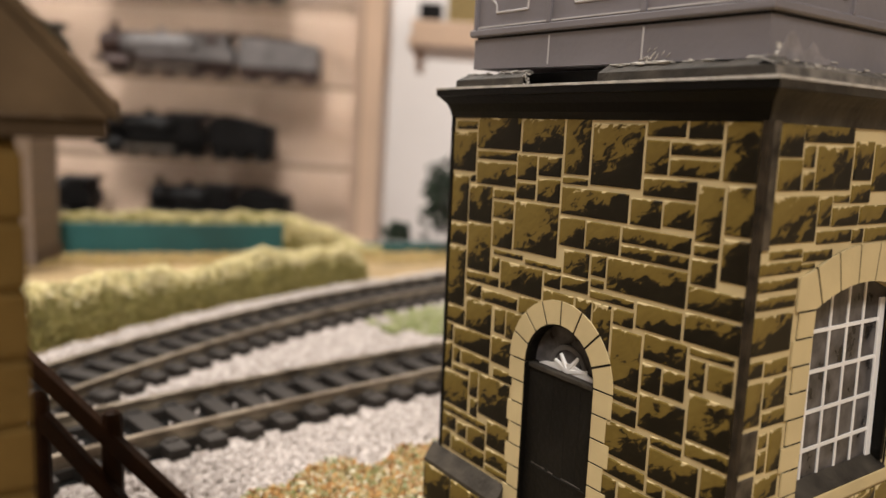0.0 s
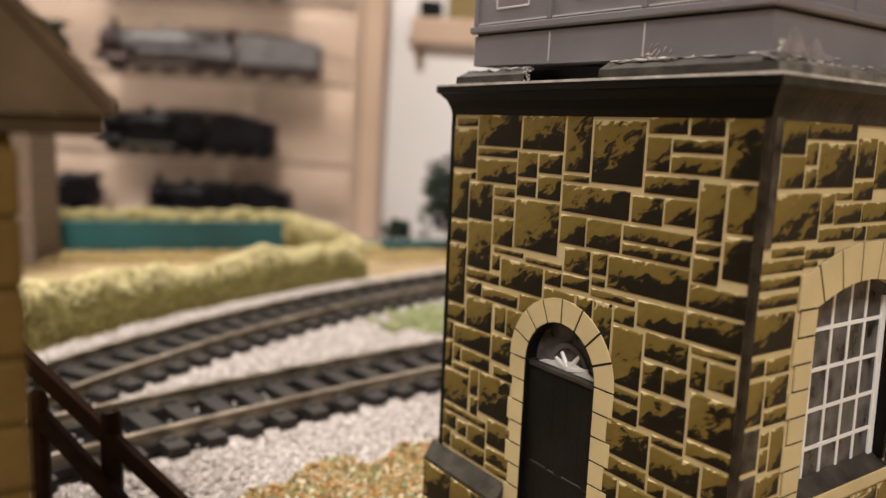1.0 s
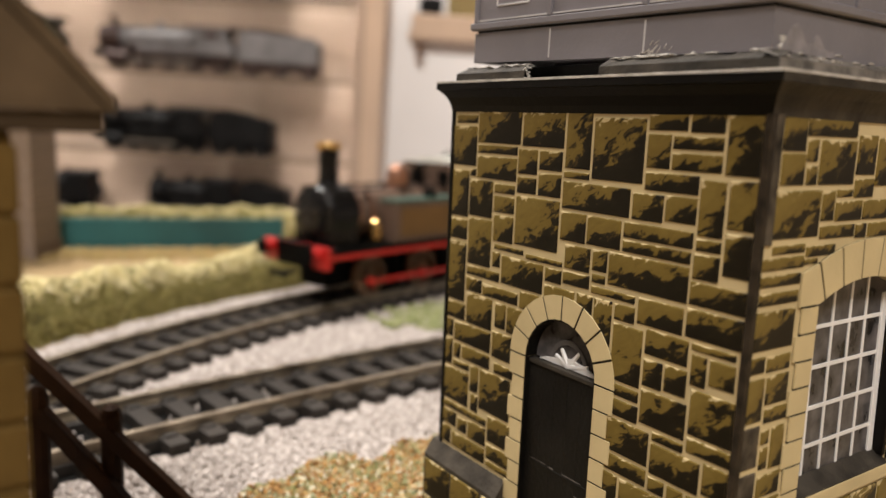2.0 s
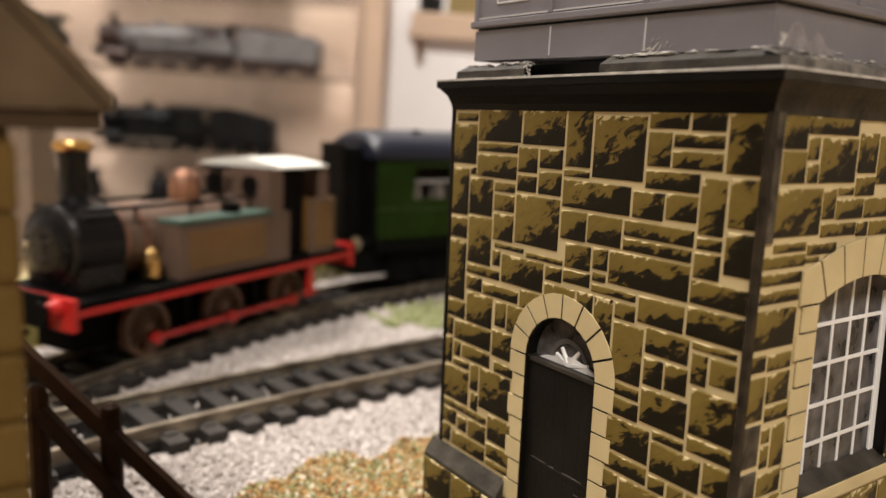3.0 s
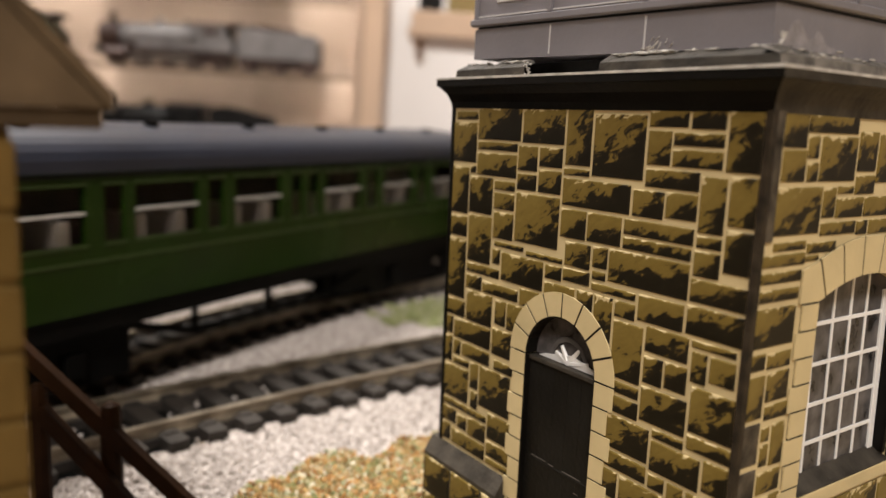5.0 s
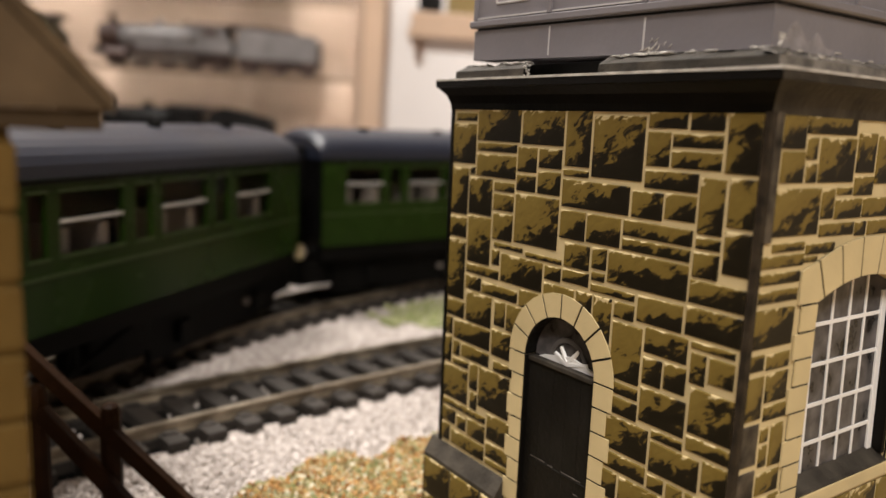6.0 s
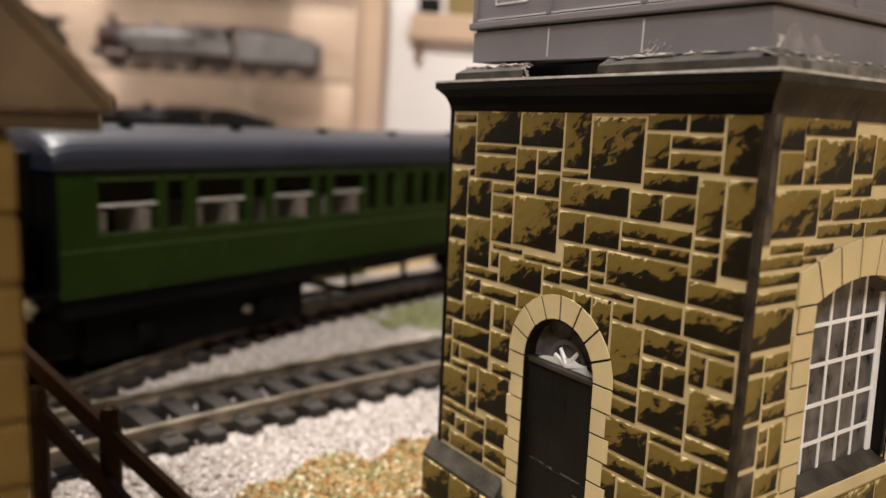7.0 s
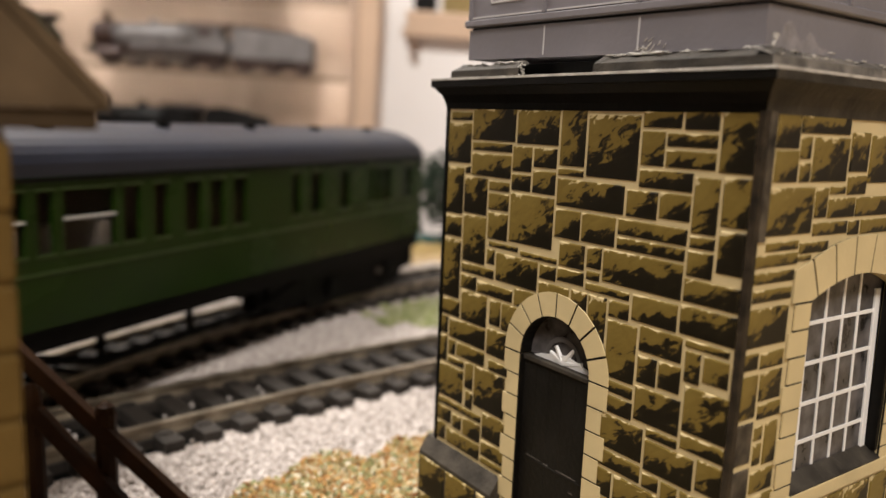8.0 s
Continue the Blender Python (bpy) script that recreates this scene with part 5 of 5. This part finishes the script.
def rail(p, q):
    p, q = Vector(p), Vector(q)
    d = q - p
    m = Matrix.Translation((p + q) / 2) @ d.to_track_quat("Z", "X").to_matrix().to_4x4()
    bm = bmesh.new()
    box(bm, -1.15, 1.15, -0.8, 0.8, -d.length / 2, d.length / 2, bevel=0.2, m=m)
    part("rail", bm, M_FENCE, fence)


rail((-84.6, -51.3, 26.6), (-63.5, -28.2, 0.2))
rail((-79.6, -47.2, 15.4), (-69.4, -36.5, 1.0))

# ---- cottage by the camera: gable wall and overhanging roof ----
cottage = thing("cottage", "cream card cottage with an overhanging tan roof", "cottage", at=pose(-0.0131, -0.05535, 0, 0, 0, 88.0))
part("gable_wall", boxes((-30, 0, 0, 1.6, 0, 56.6)), M_CREAM, cottage)
part("side_wall", boxes((-1.6, 0, 1.6, 26, 0, 57.2)), M_CREAM, cottage)
part("side_wall", boxes((-30, -28.4, 1.6, 26, 0, 57.2)), M_CREAM, cottage)
part("back_wall", boxes((-28.4, -1.6, 24.4, 26, 0, 57.2)), M_CREAM, cottage)
bm = bmesh.new()
prism(bm, [(-35.2, 58.3), (5.2, 58.3), (-15, 80.4)], "y", -0.9, 1.5)
part("gable", bm, M_TILE, cottage, "tan card gable")
# the shade under the eaves is put into this board's dark colour
part("shaded_eaves_board", boxes((-35.0, 5.0, -0.6, 1.5, 57.0, 58.25), bevel=0.2), M_EAVES_SHADE, cottage, "eaves board with the eave shade in its dark brown")
for i in range(13):
    part("quoin", boxes((-2.4 if i % 2 else -3.4, 0.25, -0.25, 1.4, 0.6 + i * 4.3, 4.5 + i * 4.3), bevel=0.2), M_CREAM, cottage)
for s in (1, -1):
    bm = bmesh.new()
    tip, ridge = -15 + s * 20.6, -15
    prism(bm, [(tip, 58.1), (tip, 59.2), (ridge, 82.0), (ridge, 80.6)] if s > 0 else [(tip, 58.1), (ridge, 80.6), (ridge, 82.0), (tip, 59.2)], "y", -0.95, 27.5)
    slope = part("roof", bm, M_TILE, cottage, "tan card roof")

# ---- brick tower building behind the hedge ----
bm = boxes((-20.0, 0, 0, 22, 0, 74), (-20.6, 0.6, -0.6, 22.6, 0, 6), (-20.8, 0.8, -0.8, 22.8, 72, 75))
mill = thing("brick_tower", "narrow grey-brown brick tower building behind the hedge", "building", at=pose(-0.2915, -0.0235, 0, 0, 0, 58))
part("wall", bm, M_BRICK, mill)
bm = bmesh.new()
prism(bm, [(-22, 75), (2, 75), (-10, 84)], "y", -1.5, 23.5)
part("roof", bm, M_TILE, mill)

# ---- tree and bush at the back edge ----
def tree(at, height, radius, count, label, name="tree", trunk=True):
    root = thing(name, label, name)
    bm = bmesh.new()
    rod(bm, at, at + Vector((0.6, 0.4, height * 0.75)), radius * 0.13, 8, radius * 0.04)
    for i in range(7):
        a = i * 2.4
        z = height * (0.25 + 0.08 * i)
        rod(bm, at + Vector((0.2, 0.2, z)), at + Vector((radius * 0.6 * math.cos(a), radius * 0.6 * math.sin(a), z + height * 0.14)), radius * 0.05, 5, radius * 0.02)
    part("trunk", bm, M_BARK, root)
    pts = []
    while len(pts) < count:
        u = rng.normal(size=3)
        u /= np.linalg.norm(u)
        r = rng.uniform(0.35, 1.0) ** 0.6 * (0.85 + 0.6 * noise.noise(Vector(u) * 2.3 + at * 0.1))
        q = np.array([at.x + u[0] * r * radius, at.y + u[1] * r * radius, at.z + height * 0.58 + u[2] * r * height * 0.43])
        if noise.noise(Vector(q) * 0.22) > -0.18:
            pts.append(q)
    grains("crown", pts, 1.25, M_LEAF, "", "", squash=0.5, parent=root)


tree(Vector((-262.0, 153.0, 0)), 47, 18, 1300, "dark green model tree with dense foliage")
tree(Vector((-289.0, 138.0, 0)), 13, 8.5, 300, "small dark bush at the layout's back edge", name="bush")

# ---- the room behind: cabinet with models, wall, shelf ----
ROOM = pose(0.0387, -0.0602, 0.0, 0, 1.3, YAW)      # x to the right, y away from the camera
NEAR = Matrix.Translation((0, 0, 0.0583 * 0.32)) @ Matrix.Scale(0.68, 4)


def room_thing(name, label, category, x, y, z, group=""):
    return thing(name, label, category, group, at=ROOM @ NEAR @ Matrix.Translation((x * MM, y * MM, z * MM)))


cabinet = room_thing("display_cabinet", "pale wooden display cabinet with glass shelves", "cabinet", 0, 0, 0)
part("back_panel", boxes((-1150, -113, 1085, 1097, -500, 620)), M_WOOD, cabinet)
part("side_post", boxes((-112, -88, 985, 1100, -700, 640), bevel=1.5), M_POST, cabinet, "pale upright post")
part("side_post", boxes((-1190, -1152, 985, 1100, -700, 640), bevel=1.5), M_POST, cabinet)
part("inner_side", boxes((-125, -114, 1000, 1085, -500, 620)), M_WOOD, cabinet)
part("cabinet_top", boxes((-1190, -69, 985, 1100, 640, 665), bevel=1.5), M_POST, cabinet)
part("cabinet_base", boxes((-1190, -69, 985, 1100, -900, -700), bevel=1.5), M_POST, cabinet)
for z in (205, 106, 2, -88, -186, 303):
    part("shelf", boxes((-1150, -127, 1004, 1083, z - 3.5, z), bevel=0.6), M_GLASS, cabinet, "clear glass shelf").visible_shadow = False
    part("shelf_edge", boxes((-1150, -127, 1001.5, 1003.5, z - 4.2, z + 0.2)), M_EDGE, cabinet, "dark edge of the glass shelf")


def shelf_engine(x, z, length, tender, body, detail, label, y=1020, wheels=5):
    """A model locomotive that faces left; its lower works are darker than its body."""
    root = room_thing("model_locomotive", label, "model locomotive", x, y, z, "models on the shelves")
    root.matrix_basis = root.matrix_basis @ Matrix.Diagonal((1, 1.3, 1.18, 1))
    el = length * (0.62 if tender else 1.0)
    lie = Matrix.Translation((0, 0, 32)) @ Euler((0, radians(90), 0)).to_matrix().to_4x4()
    bm = bmesh.new()
    lathe(bm, lie, ((13, el * 0.16), (13.4, el * 0.3), (14.6, el * 0.52), (15.5, el * 0.74)), 20)
    part("boiler", bm, body, root, smooth=True)
    bm = bmesh.new()
    lathe(bm, lie, ((7, 2.0), (12.6, 3.5), (13.9, 5.0), (13.9, el * 0.17)), 20)
    part("smokebox", bm, detail, root)
    bm = bmesh.new()
    lathe(bm, Matrix.Translation((el * 0.10, 0, 0)), ((6.5, 43), (4.2, 46), (3.9, 52), (4.8, 54), (4.6, 55)), 14)
    part("chimney", bm, detail, root)
    bm = bmesh.new()
    lathe(bm, Matrix.Translation((el * 0.44, 0, 0)), ((6.5, 43), (5.6, 48), (4.0, 51), (1.0, 52)), 14)
    part("dome", bm, body, root, smooth=True)
    bm = bmesh.new()
    for k in (-3, 3):
        rod(bm, (el * 0.64, k, 44), (el * 0.64, k, 51), 1.8, 8)
    part("safety_valve", bm, detail, root)
    part("firebox", boxes((el * 0.55, el * 0.75, -14, 14, 17, 38), bevel=2), body, root)
    bm = bmesh.new()
    prism(bm, [(el * 0.73, 18), (el, 18), (el, 32), (el * 0.95, 36), (el * 0.95, 47), (el * 0.73, 47)], "y", -15, 15)
    cab = part("cab", bm, body, root)
    bm = bmesh.new()
    prism(bm, [(-16, 46.6), (-10, 49.4), (0, 50.4), (10, 49.4), (16, 46.6)], "x", el * 0.71, el + 3)
    part("cab_roof", bm, detail, cab)
    part("cab_window", boxes((el * 0.79, el * 0.89, -15.4, -14.9, 36, 43), bevel=0.2), detail, cab)
    part("running_plate", boxes((0, el, -15, 15, 17, 19.5), bevel=0.4), detail, root)
    part("frame", boxes((el * 0.06, el * 0.97, -7, 7, 5, 17), bevel=0.5), detail, root)
    part("buffer_beam", boxes((-2, 1, -15, 15, 11, 20), bevel=0.4), detail, root)
    for s in (-1, 1):
        bm = bmesh.new()
        rod(bm, (el * 0.08, s * 13.5, 12), (el * 0.24, s * 13.5, 12), 5.4, 12)
        part("cylinder", bm, detail, root)
        part("connecting_rod", boxes((el * 0.2, el * 0.72, *sorted((s * 11.5, s * 12.8)), 9.2, 11.2), bevel=0.3), M_STEEL, root)
        part("splasher", boxes((el * 0.3, el * 0.7, *sorted((s * 9, s * 14)), 19.3, 24), bevel=1.5), body, root)
    for i in range(wheels):
        for s in (-8.5, 8.5):
            xx = el * (0.12 + 0.76 * i / (wheels - 1))
            bm = bmesh.new()
            rr = 9.8 if 0 < i < wheels - 1 else 6.5
            rod(bm, (xx, s - 1.2, rr), (xx, s + 1.2, rr), rr, 18)
            part("wheel", bm, detail, root)
    if tender:
        bm = bmesh.new()
        prism(bm, [(el + 6, 15), (length, 15), (length, 38), (length - 6, 42), (length - 20, 43), (el + 18, 46), (el + 6, 46)], "y", -15, 15)
        part("tender", bm, body, root)
        bm = bmesh.new()
        prism(bm, [(el + 10, 45), (length - 22, 42), (length - 28, 46), (el + 26, 50), (el + 14, 49)], "y", -11, 11)
        part("coal", bm, detail, root)
        part("tender_frame", boxes((el + 6, length, -12, 12, 7, 15), bevel=0.5), detail, root)
        for i in range(3):
            for s in (-13.2, 13.2):
                xx = el + 18 + i * (length - el - 32) / 2
                bm = bmesh.new()
                rod(bm, (xx, s - 1.2, 7.2), (xx, s + 1.2, 7.2), 7.2, 14)
                part("tender_wheel", bm, detail, root)


shelf_engine(-457, 106, 284, True, M_LOCOG, M_LOCOR, "grey model tender locomotive on a glass shelf")
shelf_engine(-456, 2, 226, True, M_LOCOK, M_LOCOK, "black model tender locomotive on a glass shelf")
shelf_engine(-672, 106, 164, False, M_LOCOD, M_LOCOK, "dark green model tank locomotive on a glass shelf")
shelf_engine(-392, -88, 186, True, M_LOCOK, M_LOCOK, "low black model locomotive on the bottom shelf")
shelf_engine(-576, -88, 112, False, M_LOCOK, M_LOCOK, "black model tank locomotive on the bottom shelf", wheels=4)
shelf_engine(-470, 205, 250, True, M_LOCOR, M_LOCOK, "maroon model tender locomotive on the upper shelf")

wallshelf = room_thing("wall_shelf", "pinkish wooden wall shelf", "shelf", 0, 0, 0)
part("board", boxes((-60, 160, 1010, 1190, 164, 176), bevel=2), M_POST, wallshelf)
part("front_lip", boxes((-56, 160, 1002, 1010, 164, 196), bevel=2), M_POST, wallshelf)
part("bracket", boxes((-52, -44, 1080, 1190, 140, 164), bevel=1), M_POST, wallshelf)
ornament = room_thing("model_wagon", "black model wagon on the wall shelf", "model wagon", -48, 1020, 176)
part("body", boxes((0, 30, 0, 26, 8, 44), bevel=3), M_LOCOK, ornament)
for u in (3, 21):
    part("wheel", boxes((u, u + 6, 2, 24, 0, 9), bevel=1), M_LOCOK, ornament)
crate = room_thing("model_crate", "yellow model crate on the wall shelf", "crate", -12, 1025, 176)
part("body", boxes((0, 60, 0, 30, 0, 62), bevel=2), mat("yellow_card", (0.30, 0.22, 0.08), 0.6), crate)
part("lid", boxes((-1, 61, -1, 31, 62, 66), bevel=1), M_POST, crate)

# ---- the shell of the room ----
def shell(name, args, material, label):
    ob = finish(name, boxes(args), material)
    ob.matrix_world = ROOM
    return tagged(ob, label, "wall" if "wall" in name else name, kind="structure")


shell("wall_north", (-2600, 2600, 1200, 1300, -900, 1500), M_WALLW, "plain white painted wall")
shell("wall_west", (-2700, -2600, -2600, 1300, -900, 1500), M_WALLW, "plain white painted wall")
shell("wall_east", (2600, 2700, -2600, 1300, -900, 1500), M_WALLW, "plain white painted wall")
shell("wall_south", (-2600, 2600, -2700, -2600, -900, 1500), M_WALLW, "plain white painted wall")
shell("floor", (-2600, 2600, -2600, 1200, -1000, -900), M_CARPET, "grey carpet floor")
shell("ceiling", (-2700, 2700, -2700, 1300, 1500, 1600), M_CEIL, "white ceiling")


# ---- table under the layout and ceiling lamps ----
table = thing("table", "plain wooden table frame under the railway baseboard", "table")
for s, i in ((-800, 40), (1200, 40), (-800, 1240), (1200, 1240)):
    q = along_edge(s, i)
    part("leg", boxes((q.x - 30, q.x + 30, q.y - 30, q.y + 30, -900, -30.5), bevel=2), M_WOOD, table)
for x, y, z in LAMPS:
    fix = thing("ceiling_light", "round white ceiling light, switched on", "ceiling light", "ceiling lights", at=pose(x, y, 0))
    bm = bmesh.new()
    rod(bm, (0, 0, 1447), (0, 0, 1500), 270, 32)
    part("housing", bm, M_CEIL, fix)

# small hut at the back edge
hut = thing("hut", "tiny pale grey hut by the tree", "hut", at=pose(-0.2745, 0.1455, 0, 0, 0, 60))
part("wall", boxes((-3, 3, -2, 2, 0, 6.5)), M_WALLW, hut)
bm = bmesh.new()
prism(bm, [(-3.6, 6.4), (3.6, 6.4), (0, 9.0)], "y", -2.5, 2.5)
part("roof", bm, M_LOCOG, hut)


def motions():
    speed = 86.6
    def run(ob, lead, base, inset):
        rows = []
        for i in range(33):
            t = i * 0.25
            s = lead + speed * (t - 2.8) - float(np.interp(t, (0.0, 4.5, 6.0, 8.0), (0.0, 0.0, 1.8, 0.7)))
            th = math.degrees((s - base) / R1)
            p = on_ring(th, R1 - inset) * MM
            rows.append((t, pose(p.x, p.y, 0, 0, 0, th)))
        walk(ob, rows)
    run(loco, 211.6, 48.8, 0.0)
    run(coach_a, 92.0, 107.0, 7.8)
    run(coach_b, 92.0 - 233.4, 107.0, 7.8)
    times = [i * 0.1 for i in range(81)]
    for ob, x, y, z, r in SPINNING:
        walk(ob, [(t, pose(x, y, z, math.degrees(speed * t / r))) for t in times])
    for ob in RODS:
        rows = []
        for t in times:
            a = speed * t / 6.3
            rows.append((t, pose(0, -2.2 * MM * math.sin(a), 2.2 * MM * math.cos(a))))
        walk(ob, rows)


motions()
